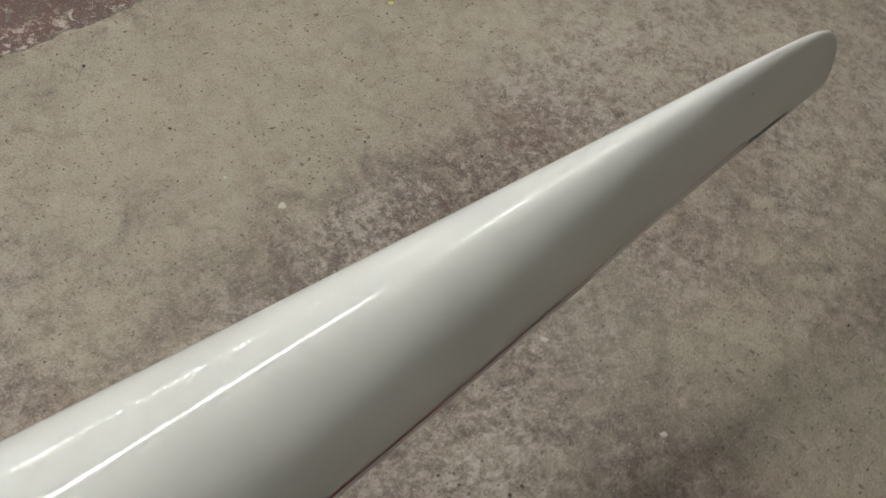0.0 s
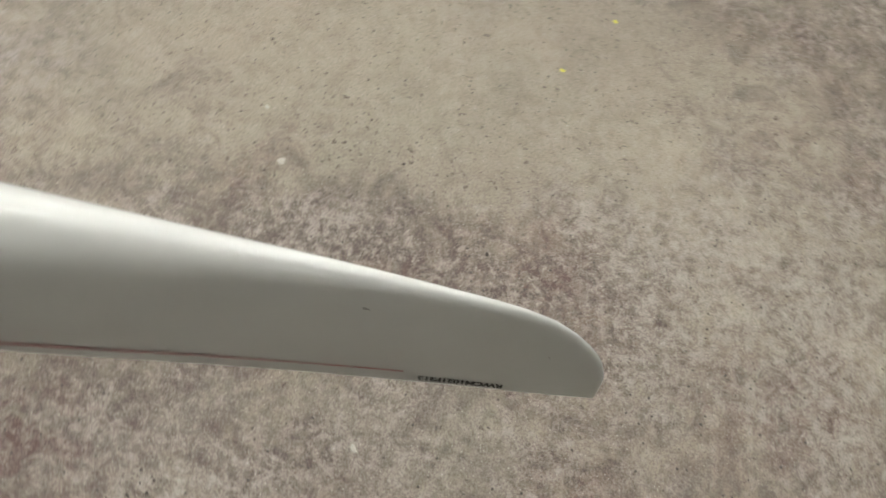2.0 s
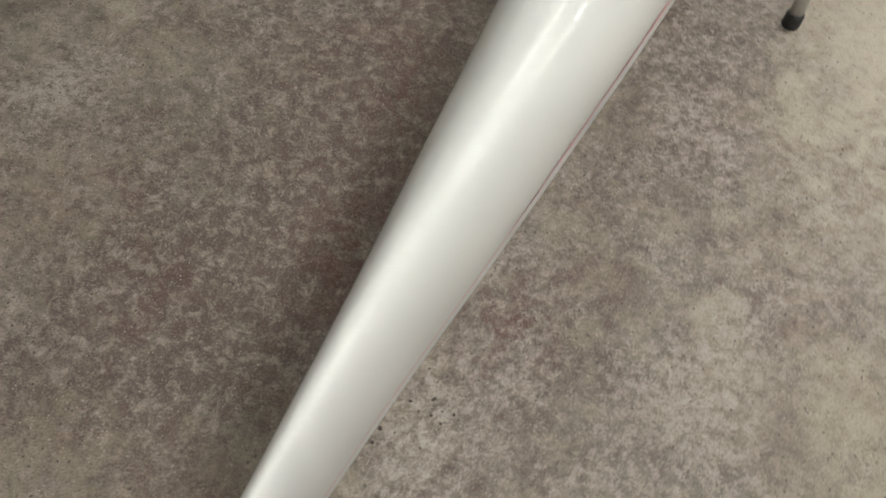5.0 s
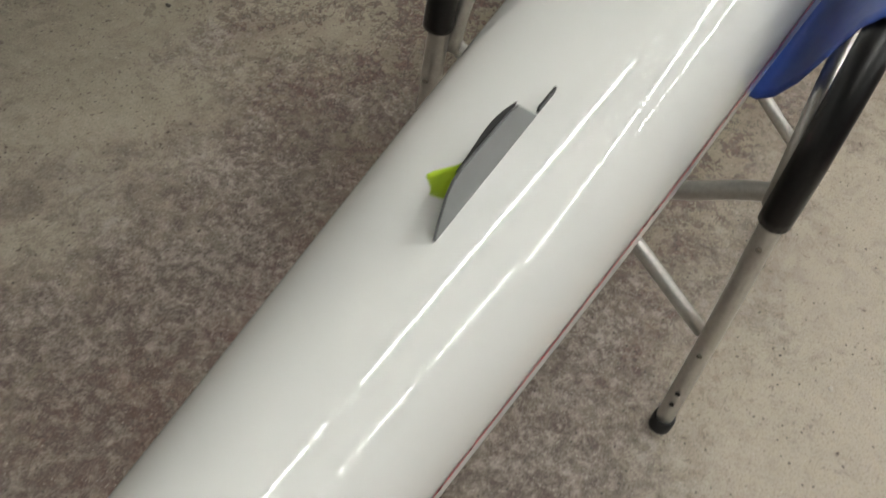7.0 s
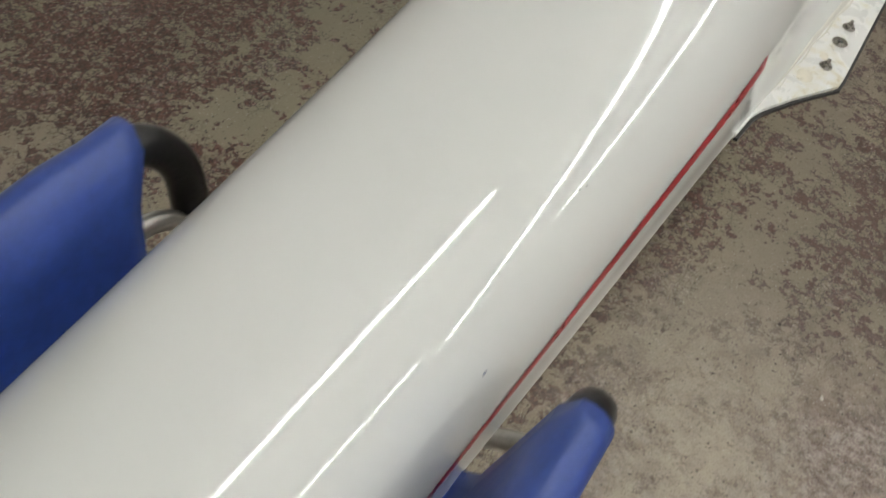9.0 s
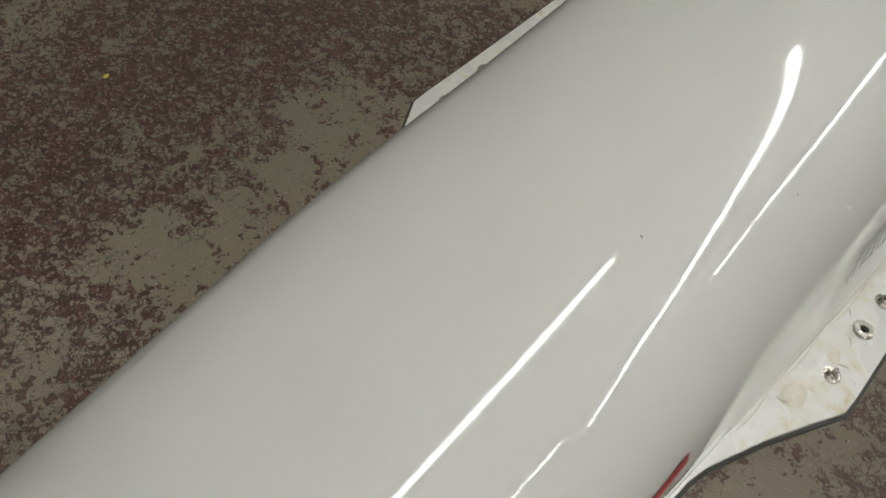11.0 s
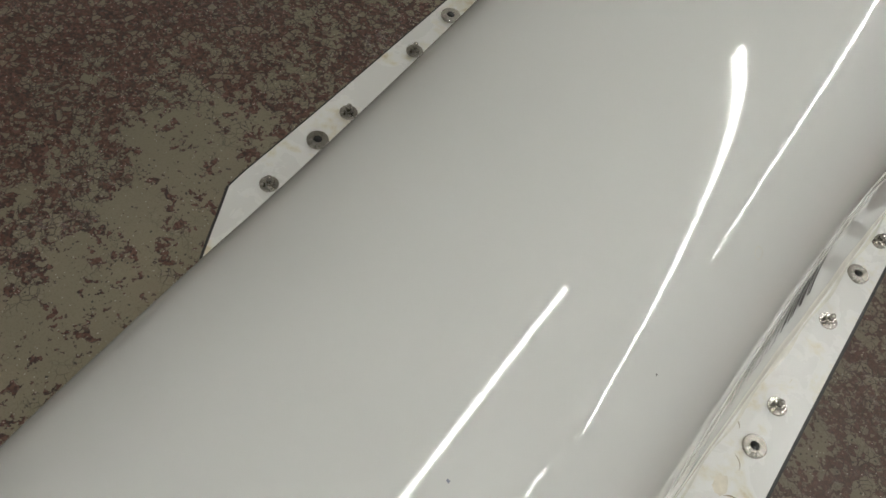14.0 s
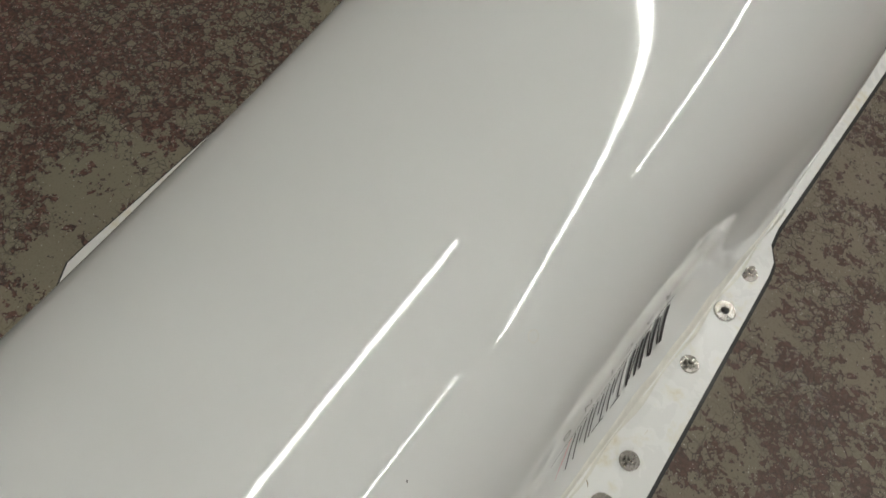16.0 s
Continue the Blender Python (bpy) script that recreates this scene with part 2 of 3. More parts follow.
# stains of bare maroon and of chalky dust: centre, radii, strength
MAROON = [(-0.24, 0.76, 0.10, 0.16, 0.55), (0.02, 0.66, 0.07, 0.10, 0.45), (0.27, -0.48, 0.10, 0.14, 0.5), (0.55, -0.12, 0.07, 0.08, 0.4), (-0.27, 0.70, 0.08, 0.15, 0.68), (0.36, 0.22, 0.07, 0.13, 0.60), (0.46, -0.11, 0.03, 0.09, 0.68), (-0.52, 0.46, 0.10, 0.12, 0.35), (0.28, -0.50, 0.12, 0.20, 0.45),
          (-0.42, 1.45, 0.07, 0.35, 0.52), (-0.35, 1.05, 0.06, 0.12, 0.52), (0.05, 0.72, 0.08, 0.14, 0.45), (0.20, 1.25, 0.10, 0.12, 0.38), (0.62, 2.75, 0.10, 0.20, 0.45)]
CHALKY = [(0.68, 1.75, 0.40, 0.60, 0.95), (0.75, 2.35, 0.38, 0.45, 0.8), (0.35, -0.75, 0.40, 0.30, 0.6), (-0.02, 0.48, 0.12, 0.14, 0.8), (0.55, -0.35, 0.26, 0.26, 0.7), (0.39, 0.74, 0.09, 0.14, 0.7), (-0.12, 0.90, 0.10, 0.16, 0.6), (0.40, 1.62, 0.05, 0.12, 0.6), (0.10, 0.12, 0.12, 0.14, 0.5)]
# ovals of more or less bared maroon on the floor: centre, radii, depth
WEAR = [
    (-1.1, 2.75, 0.28, 0.36, 0.20), (-1.2, 3.30, 0.26, 0.30, 0.28), (-0.89, 3.60, 0.26, 0.25, 0.24), (-0.73, 2.93, 0.15, 0.32, -0.30), (-0.78, 3.30, 0.10, 0.14, -0.20),
    (0.95, 0.46, 0.30, 0.45, -0.60), (1.0, -0.10, 0.28, 0.35, -0.45), (0.72, 0.12, 0.13, 0.22, -0.25), (-0.12, -0.06, 0.13, 0.14, -0.35), (-0.42, -0.05, 0.20, 0.20, -0.35),
    (0.42, 0.45, 0.15, 0.45, 0.24), (0.48, -0.05, 0.15, 0.28, 0.22), (0.30, -0.60, 0.40, 0.32, 0.06), (0.03, 0.55, 0.13, 0.30, 0.26), (-0.47, 0.50, 0.24, 0.32, 0.26),
    (-0.25, 0.75, 0.12, 0.25, 0.15), (-0.35, 1.10, 0.20, 0.25, 0.18), (-0.60, 1.25, 0.20, 0.45, 0.24), (-0.59, 1.80, 0.22, 0.25, 0.18), (-1.10, 1.60, 0.32, 0.35, -0.42),
    (0.46, -0.11, 0.04, 0.10, 0.45), (0.13, 1.50, 0.16, 0.40, 0.24), (0.58, 1.75, 0.22, 0.40, -0.40), (0.66, 2.15, 0.30, 0.42, -0.35), (0.66, 2.75, 0.12, 0.25, 0.20), (0.34, 2.85, 0.14, 0.20, -0.15), (0.55, 3.55, 0.22, 0.30, 0.12),
]
GELCOAT = gelcoat()
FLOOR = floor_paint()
# tones of the unseen walls, set by how much light each should return
BOUNCE_WALL = simple("bounce_white", (0.90, 0.89, 0.86), 0.8, 0, 0.3, 20, 0.001)
DIM_WALL = simple("dim_wall_grey", (0.34, 0.33, 0.30), 0.85, 0, 0.4, 20, 0.001)
GREY_WALL = simple("bounce_grey", (0.60, 0.59, 0.56), 0.85, 0, 0.4, 20, 0.001)
CEILING = simple("ceiling_board", (0.66, 0.66, 0.63), 0.9, 0, 0.2, 20)
BLUE = simple("blue_vinyl_cloth", (0.022, 0.050, 0.225), 0.45, 0, 0.5, 90, 0.0006)
FOAM = simple("black_foam", (0.004, 0.004, 0.0045), 0.36, 0, 0.6, 120, 0.0008)
FOAM.node_tree.nodes["Principled BSDF"].inputs["Specular IOR Level"].default_value = 0.35
ALU = simple("brushed_aluminium", (0.62, 0.61, 0.58), 0.38, 0.9, 0.4, 160)
RUBBER = simple("black_rubber", (0.012, 0.012, 0.012), 0.6, 0, 0.5, 120)
RED = simple("red_stripe_tape", (0.36, 0.008, 0.018), 0.3, 0, 0.3, 150)
GREY = simple("grey_fin_plate", (0.15, 0.155, 0.16), 0.32, 0.4, 0.3, 120)
BLACK = simple("black_edge", (0.012, 0.012, 0.012), 0.45, 0, 0.3, 120)
LIME = simple("lime_masking_tape", (0.42, 0.60, 0.03), 0.6, 0, 0.2, 120)
STEEL = simple("stainless_steel", (0.40, 0.38, 0.345), 0.26, 1.0, 0.3, 300)
SCUFF = simple("blue_grey_scuff", (0.22, 0.24, 0.30), 0.5, 0, 0.3, 200)
GLUE = simple("dry_amber_glue", (0.36, 0.31, 0.22), 0.4, 0, 0.4, 120)
RESIN = simple("ivory_resin", (0.72, 0.705, 0.64), 0.12, 0, 0.4, 60)
STAIN = simple("yellowed_resin", (0.69, 0.65, 0.55), 0.3, 0, 0.5, 90)
DARK = simple("dark_print", (0.018, 0.015, 0.016), 0.75, 0, 0.3, 200)


def part(name, bm, mat, parent=None, label="", smooth=True):
    me = bpy.data.meshes.new(name)
    if smooth:
        for f in bm.faces:
            f.smooth = True
    bm.to_mesh(me)
    bm.free()
    me.materials.append(mat)
    ob = new(name, me)
    if parent:
        ob.parent = parent
    if label:
        ob["label"] = label
    return ob


def empty(name, at=(0, 0, 0)):
    ob = new(name)
    ob.location = at
    ob.empty_display_size = 0.1
    return ob


def box(bm, lo, hi):
    m = bmesh.ops.create_cube(bm, size=1)["verts"]
    for v in m:
        v.co = Vector([lo[i] + (v.co[i] + 0.5) * (hi[i] - lo[i]) for i in range(3)])


def loft(bm, rings, closed=False, caps=False):
    rows = [[bm.verts.new(p) for p in r] for r in rings]
    n = len(rows[0])
    for a, b in zip(rows, rows[1:]):
        for i in range(n if closed else n - 1):
            j = (i + 1) % n
            bm.faces.new((a[i], a[j], b[j], b[i]))
    if caps:
        bm.faces.new(rows[0])
        bm.faces.new(rows[-1][::-1])
    bmesh.ops.recalc_face_normals(bm, faces=bm.faces)
    return rows


def smooth_line(points, steps=6):
    """Catmull-Rom through the points."""
    p = [Vector(q) for q in points]
    p = [p[0] * 2 - p[1]] + p + [p[-1] * 2 - p[-2]]
    out = []
    for i in range(1, len(p) - 2):
        a, b, c, d = p[i - 1:i + 3]
        for k in range(steps):
            t = k / steps
            out.append(0.5 * ((2 * b) + (c - a) * t + (2 * a - 5 * b + 4 * c - d) * t * t + (3 * b - a - 3 * c + d) * t ** 3))
    out.append(p[-2])
    return out


def tube(bm, points, r, sides=14, caps=True):
    pts = [Vector(q) for q in points]
    rings, side = [], None
    for i, q in enumerate(pts):
        d = (pts[min(i + 1, len(pts) - 1)] - pts[max(i - 1, 0)]).normalized()
        if side is None:
            side = d.orthogonal().normalized()
        side = (side - d * side.dot(d)).normalized()
        up = d.cross(side)
        rr = r(i / (len(pts) - 1)) if callable(r) else r
        rings.append([q + (side * math.cos(a) + up * math.sin(a)) * rr for a in [2 * math.pi * k / sides for k in range(sides)]])
    loft(bm, rings, True, caps)


def lerp(table, y):
    """Smooth value from a short table of (y, value)."""
    ys, vs = [t[0] for t in table], [t[1] for t in table]
    if y <= ys[0]:
        return vs[0]
    if y >= ys[-1]:
        return vs[-1]
    for i in range(len(ys) - 1):
        if y <= ys[i + 1]:
            def slope(k):
                if k == 0 or k == len(ys) - 1:
                    k0, k1 = (0, 1) if k == 0 else (k - 1, k)
                else:
                    k0, k1 = k - 1, k + 1
                return (vs[k1] - vs[k0]) / (ys[k1] - ys[k0])
            h = ys[i + 1] - ys[i]
            t = (y - ys[i]) / h
            return ((2 * t ** 3 - 3 * t * t + 1) * vs[i] + (t ** 3 - 2 * t * t + t) * h * slope(i)
                    + (3 * t * t - 2 * t ** 3) * vs[i + 1] + (t ** 3 - t * t) * h * slope(i + 1))


# ---- setting ----
X0, X1, Y0, Y1, H = -3.2, 9.4, -4.0, 11.0, 3.3
bm = bmesh.new()
box(bm, (X0 - 0.2, Y0 - 0.2, -0.15), (X1 + 0.2, Y1 + 0.2, 0))
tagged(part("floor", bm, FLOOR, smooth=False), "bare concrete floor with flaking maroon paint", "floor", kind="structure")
# unseen walls; the jog and the tones are made up to steer bounce light
JX, JY = -1.7, 2.3
for name, lo, hi, mat, label in (("wall_west", (X0 - 0.2, Y0 - 0.2, 0), (X0, JY, H), GREY_WALL, "unseen grey wall, tone set for bounce light"), ("wall_return", (X0 - 0.2, JY, 0), (JX - 0.2, JY + 0.2, H), GREY_WALL, "unseen grey wall, tone set for bounce light"),
                                 ("wall_north_west", (JX - 0.2, JY, 0), (JX, Y1 + 0.2, H), BOUNCE_WALL, "unseen white wall added to bounce light"),
                                 ("wall_east", (X1, Y0 - 0.2, 0), (X1 + 0.2, Y1 + 0.2, H), DIM_WALL, "unseen grey wall, darkened to dim the side light"),
                                 ("wall_south", (X0, Y0 - 0.2, 0), (X1, Y0, H), DIM_WALL, "unseen grey wall, tone set for bounce light"), ("wall_north", (JX, Y1, 0), (X1, Y1 + 0.2, H), DIM_WALL, "unseen grey wall, darkened to dim the side light")):
    bm = bmesh.new()
    box(bm, lo, hi)
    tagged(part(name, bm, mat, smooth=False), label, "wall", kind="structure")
bm = bmesh.new()
box(bm, (X0 - 0.2, Y0 - 0.2, H), (X1 + 0.2, Y1 + 0.2, H + 0.15))
tagged(part("ceiling", bm, CEILING, smooth=False), "plain pale ceiling", "ceiling", kind="structure")

# ---- fluorescent lamps ----
GLOW, nt, p = material("glowing_tube")
p.inputs["Emission Color"].default_value = (0.988, 0.99, 0.945, 1)
p.inputs["Emission Strength"].default_value = 88.0
HOUSING = simple("pale_grey_enamel", (0.58, 0.58, 0.56), 0.4, 0, 0.1, 60)


def batten(x, y, z, length=1.95, turn=0.0):
    """Twin-tube batten with a folded pale reflector."""
    thing = empty("fluorescent_lamp", (x, y, z))
    thing.rotation_euler = (0, 0, radians(turn))
    h = length / 2
    bm = bmesh.new()
    prof = [(-0.094, 0.030), (-0.096, 0.034), (-0.048, 0.052), (-0.045, 0.10), (0.045, 0.10), (0.048, 0.052), (0.096, 0.034), (0.094, 0.030), (0.04, 0.046), (-0.04, 0.046)]
    loft(bm, [[(px, py, pz) for px, pz in prof] for py in (-h, h)], True, True)
    part("reflector", bm, HOUSING, thing, smooth=False)
    for dx in (-0.028, 0.028):
        bm = bmesh.new()
        tube(bm, [(dx, -h + 0.03, 0.012), (dx, h - 0.03, 0.012)], 0.0098, 16)
        part("tube", bm, GLOW, thing, "glowing white tube")
        for e in (-1, 1):
            bm = bmesh.new()
            box(bm, (dx - 0.017, e * (h - 0.015) - 0.012, -0.006), (dx + 0.017, e * (h - 0.015) + 0.012, 0.04))
            part("socket", bm, HOUSING, thing, smooth=False)
    tagged(thing, "lit white twin fluorescent batten under the ceiling", "lamp", "ceiling lamps")
    return thing


for y in (-1.30, 0.785, 2.865):
    batten(0.87, y, 3.15, 1.96)
for y in (-0.98, 1.10, 3.20):
    batten(4.82, y, 3.15, 2.0)
for x in (1.49, 3.53, 5.52):
    batten(x, 5.10, 3.15, 2.0, turn=90)
for x in (3.53, 5.52):
    batten(x, 7.13, 3.15, 2.0, turn=90)
# two unseen battens added to brighten the -x wall and hull side
for y in (6.85, 8.95):
    batten(-0.85, y, 3.15, 2.0)

# ---- boat hull, keel up ----
LENGTH = 7.9
HALF = [(0.0, 0.008), (0.05, 0.011), (0.17, 0.019), (0.32, 0.033), (0.5, 0.054), (0.77, 0.081), (1.04, 0.1025), (1.4, 0.129), (1.7, 0.1465), (2.07, 0.169), (2.31, 0.1857),
        (2.6, 0.206), (2.885, 0.2262), (3.05, 0.237), (3.25, 0.2547), (3.5, 0.273), (3.9, 0.290), (4.4, 0.296), (5.2, 0.245), (6.5, 0.115), (7.9, 0.008)]
KEEL = [(0.0, 0.665), (0.01, 0.69), (0.025, 0.712), (0.05, 0.737), (0.08, 0.752), (0.13, 0.7615), (0.25, 0.773), (0.45, 0.7785), (0.72, 0.7785), (0.95, 0.779), (1.25, 0.7885),
        (1.5, 0.7984), (1.9, 0.8246), (2.3, 0.851), (2.55, 0.8785), (2.8, 0.9051), (3.1, 0.9317), (3.5, 0.9617), (3.9, 0.9675), (4.5, 0.96), (5.4, 0.90), (6.6, 0.82), (7.6, 0.76), (7.9, 0.68)]
RIM = [(0.0, 0.630), (0.06, 0.626), (0.2, 0.624), (2.0, 0.626), (2.6, 0.621), (2.9, 0.600), (3.4, 0.599), (4.5, 0.599), (5.5, 0.615), (7.9, 0.632)]
# how boxy the section is: 2 is an ellipse
POWER = [(0.0, 2.2), (0.2, 2.3), (0.5, 2.2), (0.9, 2.24), (1.4, 2.411), (1.9, 2.562), (2.3, 2.555), (2.6, 2.415), (2.9, 2.376), (3.2, 2.313), (3.9, 2.328), (7.9, 2.3)]
BEVEL = [(0.0, 0.0), (2.6, 0.0), (2.80, 0.008), (2.98, 0.020), (3.1, 0.027), (3.22, 0.032), (3.33, 0.026), (3.47, 0.007), (3.6, 0.0), (4.5, 0.0), (7.9, 0.0)]
AXIS = [(0.0, 0.0), (1.5, 0.0), (2.1, 0.003), (2.6, 0.001), (2.9, 0.0058), (3.3, 0.0118), (3.9, 0.008), (5.0, 0.0), (7.9, 0.0)]


def fair(table, y):
    """The table's value, faired along the boat so that the skin reflects without kinks."""
    d = 0.10 * min(1, max(0, (y - 0.12) / 0.6))
    return lerp(table, y) if d == 0 else sum(lerp(table, y + d * k / 4) for k in range(-4, 5)) / 9


def ease(t):
    t = min(1, max(0, t))
    return t * t * (3 - 2 * t)


@functools.lru_cache(maxsize=None)
def section(y):
    """One side of the hull's section, from the keel to the rim: a rounded bottom, steep sides and, towards the ends, a small flared lip."""
    w, k, g, p = fair(HALF, y), fair(KEEL, y), lerp(RIM, y), fair(POWER, y)
    cr = ease((y - 2.5) / 0.35)
    c = (0.628 + 0.1 * (k - 0.628)) * (1 - cr) + (g - 0.002) * cr
    zs = min(0.664, 0.63 + 0.26 * (k - 0.63)) * (1 - cr) + (g + 0.003) * cr
    lip = (0.004 * ease(y / 0.8) + 0.007 * ease((y - 1.5) / 0.8)) * (1 - cr)
    full = 1 + 0.02 * ease((y - 0.6) / 1.6) * (1 - cr)
    top = math.asin(((zs - c) / (k - c)) ** (p / 2))
    pts = []
    for i in range(71):
        a = math.pi / 2 + (top - math.pi / 2) * (1 - (1 - i / 70) ** 1.4)
        pts.append(((w * full - min(lip, 0.007) * 0.6) * abs(math.cos(a)) ** (2 / p), c + (k - c) * math.sin(a) ** (2 / p)))
    # amidships the side leans in from the flange, and above that it stands almost straight
    b = max(0.0, fair(BEVEL, y))
    pts = [(x - b * (1 - (1 - min(1, (z - g) / 0.12)) ** 1.8) * math.cos(math.pi / 2 * min(1, max(0, (z - g - 0.07) / 0.26))) ** 2, z) for x, z in pts]
    slant = (pts[-1][0] - pts[-2][0]) / (pts[-2][1] - pts[-1][1])
    xs, h = pts[-1][0], zs - g
    d = max(w - 0.0035 * min(1, y / 0.6) * (1 - cr) + lip * 0.45 - xs, 0.0006)
    for i in range(1, 13):
        f = math.pi / 2 * i / 12
        pts.append((xs + slant * h * math.sin(f) + (d - slant * h) * (1 - math.cos(f)), zs - h * math.sin(f)))
    return pts


def axis(y):
    """How far the hull's middle line strays to one side: the shell does not lie quite straight."""
    return fair(AXIS, y)


boat = empty("rowing_shell", (0, 0, 0.63))
boat.rotation_euler = (0, radians(1.0), 0)
tagged(boat, "glossy white racing rowing shell turned keel up", "boat")
DOWN = Matrix.Translation((0, 0, -0.63))
ys = [0, .003, .008, .015, .025, .04, .06, .085, .11, .135, .16, .18, .2] + [0.2 + 0.0125 * i for i in range(1, 321)] + [4.2 + 0.06 * i for i in range(1, 62)] + [LENGTH]
verts, faces = [], []
for y in ys:
    sec = section(y)
    ring = [(axis(y) - x, y, z - 0.63) for x, z in sec[::-1]] + [(axis(y) + x, y, z - 0.63) for x, z in sec[1:]]
    verts += ring
count = len(ring)
for r in range(len(ys) - 1):
    for i in range(count - 1):
        q = r * count + i
        faces.append((q, q + count, q + count + 1, q + 1))
skin_faces = len(faces)
for r in range(len(ys) - 1):
    q = r * count
    faces.append((q, q + count - 1, q + 2 * count - 1, q + count))
faces += [tuple(range(count)), tuple(range(len(verts) - 1, len(verts) - count - 1, -1))]
me = bpy.data.meshes.new("hull")
me.from_pydata(verts, [], faces)
me.polygons.foreach_set("use_smooth", [i < skin_faces for i in range(len(faces))])
me.materials.append(GELCOAT)
hull = new("hull", me)
hull.parent = boat


def red_stripe(side):
    bm = bmesh.new()
    rows = []
    for i in range(120):
        y = 0.17 + (2.65 - 0.17) * i / 119
        wide = 0.0010 + 0.0048 * min(1, max(0, (y - 0.3) / 2.2)) + 0.0035 * min(1, max(0, (y - 1.8) / 0.5))
        s = section(y)
        def at(z):
            for (xa, za), (xb, zb) in zip(s, s[1:]):
                if zb <= z <= za:
                    return xa + (xb - xa) * (za - z) / max(1e-6, za - zb)
            return s[-1][0]
        z = lerp([(0.17, 0.6455), (0.6, 0.644), (1.2, 0.650), (1.7, 0.664), (2.0, 0.686), (2.36, 0.714), (2.66, 0.733)], y) + (0.004 + 0.006 * side) * min(1, max(0, (1.9 - y) / 0.5)) * min(1, max(0, (y - 0.2) / 0.4))
        rows.append([(axis(y) + side * (at(z + wide * k) + 0.0011), y, z + wide * k) for k in (1, 0.5, 0, -0.5, -1)])
    loft(bm, rows)
    bm.transform(DOWN)
    part("stripe", bm, RED, boat, "thin red stripe along the gunwale")


red_stripe(1)
red_stripe(-1)

OUTER = [(2.64, 0.197), (2.727, 0.224), (2.8, 0.254), (2.858, 0.283), (2.895, 0.303), (2.92, 0.3045), (3.345, 0.3045), (3.365, 0.302), (3.385, 0.290), (3.41, 0.288), (3.5, 0.294),
         (3.76, 0.310), (4.3, 0.318), (4.6, 0.312)]


def flat(table, y):
    for (ya, a), (yb, b) in zip(table, table[1:]):
        if ya <= y <= yb:
            return a + (b - a) * (y - ya) / (yb - ya)
    return table[0][1] if y < table[0][0] else table[-1][1]


def rigger_plate(side):
    """Flat shoulder flange on which the rigger is bolted."""
    ts = sorted({2.64 + 0.03 * i for i in range(66)} | {y for y, _ in OUTER})
    rows = []
    for y in ts:
        xi, zi = section(y)[-1]
        xi -= 0.004
        zi = lerp(RIM, y)
        a = axis(y)
        xo = max(flat(OUTER, y) + (0.012 if side < 0 else 0.0) * min(1, max(0, (y - 2.64) / 0.2)) - side * a, xi + 0.006)
        zo = zi - 0.07 * (xo - xi)
        rows.append([(a + side * px, y, pz) for px, pz in ((xi, zi + 0.004), (xi * 0.7 + xo * 0.3, zi + 0.0035), (xo, zo + 0.002), (xo, zo - 0.004), (xi, zo - 0.004))])
    bm = bmesh.new()
    loft(bm, rows, True, True)
    bm.transform(DOWN)
    plate = part("rigger_plate", bm, PLATE, boat, "white shoulder flange with yellowed glue stains", smooth=False)
    bm = bmesh.new()
    loft(bm, [[(r[2][0] + side * dx, r[0][1], r[3][2] - dz) for dx, dz in ((-0.001, -0.0005), (0.0048, -0.0005), (0.0048, 0.005), (-0.001, 0.005))] for r in rows], True, True)
    bm.transform(DOWN)
    part("edge_trim", bm, BLACK, boat, "thin black edge under the flange", smooth=False)


def plate_paint():
    m, nt, p = material("stained_white_flange")
    v = place_of(nt)
    f = noise_at(nt, v, 16, 5, 0.6, 0.8)
    g = noise_at(nt, v, 55, 4)
    s = math_node(nt, "ADD", math_node(nt, "MULTIPLY", f, 0.7), math_node(nt, "MULTIPLY", g, 0.3))
    nt.links.new(ramp(nt, s, [(0.52, (0.74, 0.74, 0.72)), (0.58, (0.70, 0.68, 0.60)), (0.66, (0.54, 0.46, 0.30))]), p.inputs["Base Color"])
    nt.links.new(ramp(nt, f, [(0.3, (0.18,) * 3), (0.7, (0.4,) * 3)]), p.inputs["Roughness"])
    bump(nt, p, g, 0.15, 0.001)
    return m


def resin_fillet(side):
    """Yellowed skin of resin over the bevel between hull and flange."""
    rows = []
    for i in range(80):
        y = 2.78 + 0.66 * i / 79
        sec, g = section(y), lerp(RIM, y)
        tall = 0.005 + 0.014 * ease((y - 2.78) / 0.2) * ease((3.44 - y) / 0.12) * (1 + 0.12 * math.sin(y * 37) + 0.08 * math.sin(y * 83 + 1))

        def foot(z):
            for (xa, za), (xb, zb) in zip(sec, sec[1:]):
                if zb <= z <= za:
                    return xa + (xb - xa) * (za - z) / max(1e-6, za - zb)
            return sec[-1][0]
        pts = [(foot(g + tall * f) + 0.0007 * (f < 1) + 0.0001, g + tall * f) for f in (1, 0.85, 0.65, 0.45, 0.3, 0.19)]
        pts.append((sec[-1][0] + 0.003 + 0.002 * math.sin(y * 61), g + 0.0046))
        rows.append([(axis(y) + side * x, y, z) for x, z in pts])
    bm = bmesh.new()
    loft(bm, rows)
    bm.transform(DOWN)
    part("resin_fillet", bm, RESIN, boat, "yellowed resin bead in the corner of the flange")


PLATE = plate_paint()
for side in (1, -1):
    rigger_plate(side)
    resin_fillet(side)


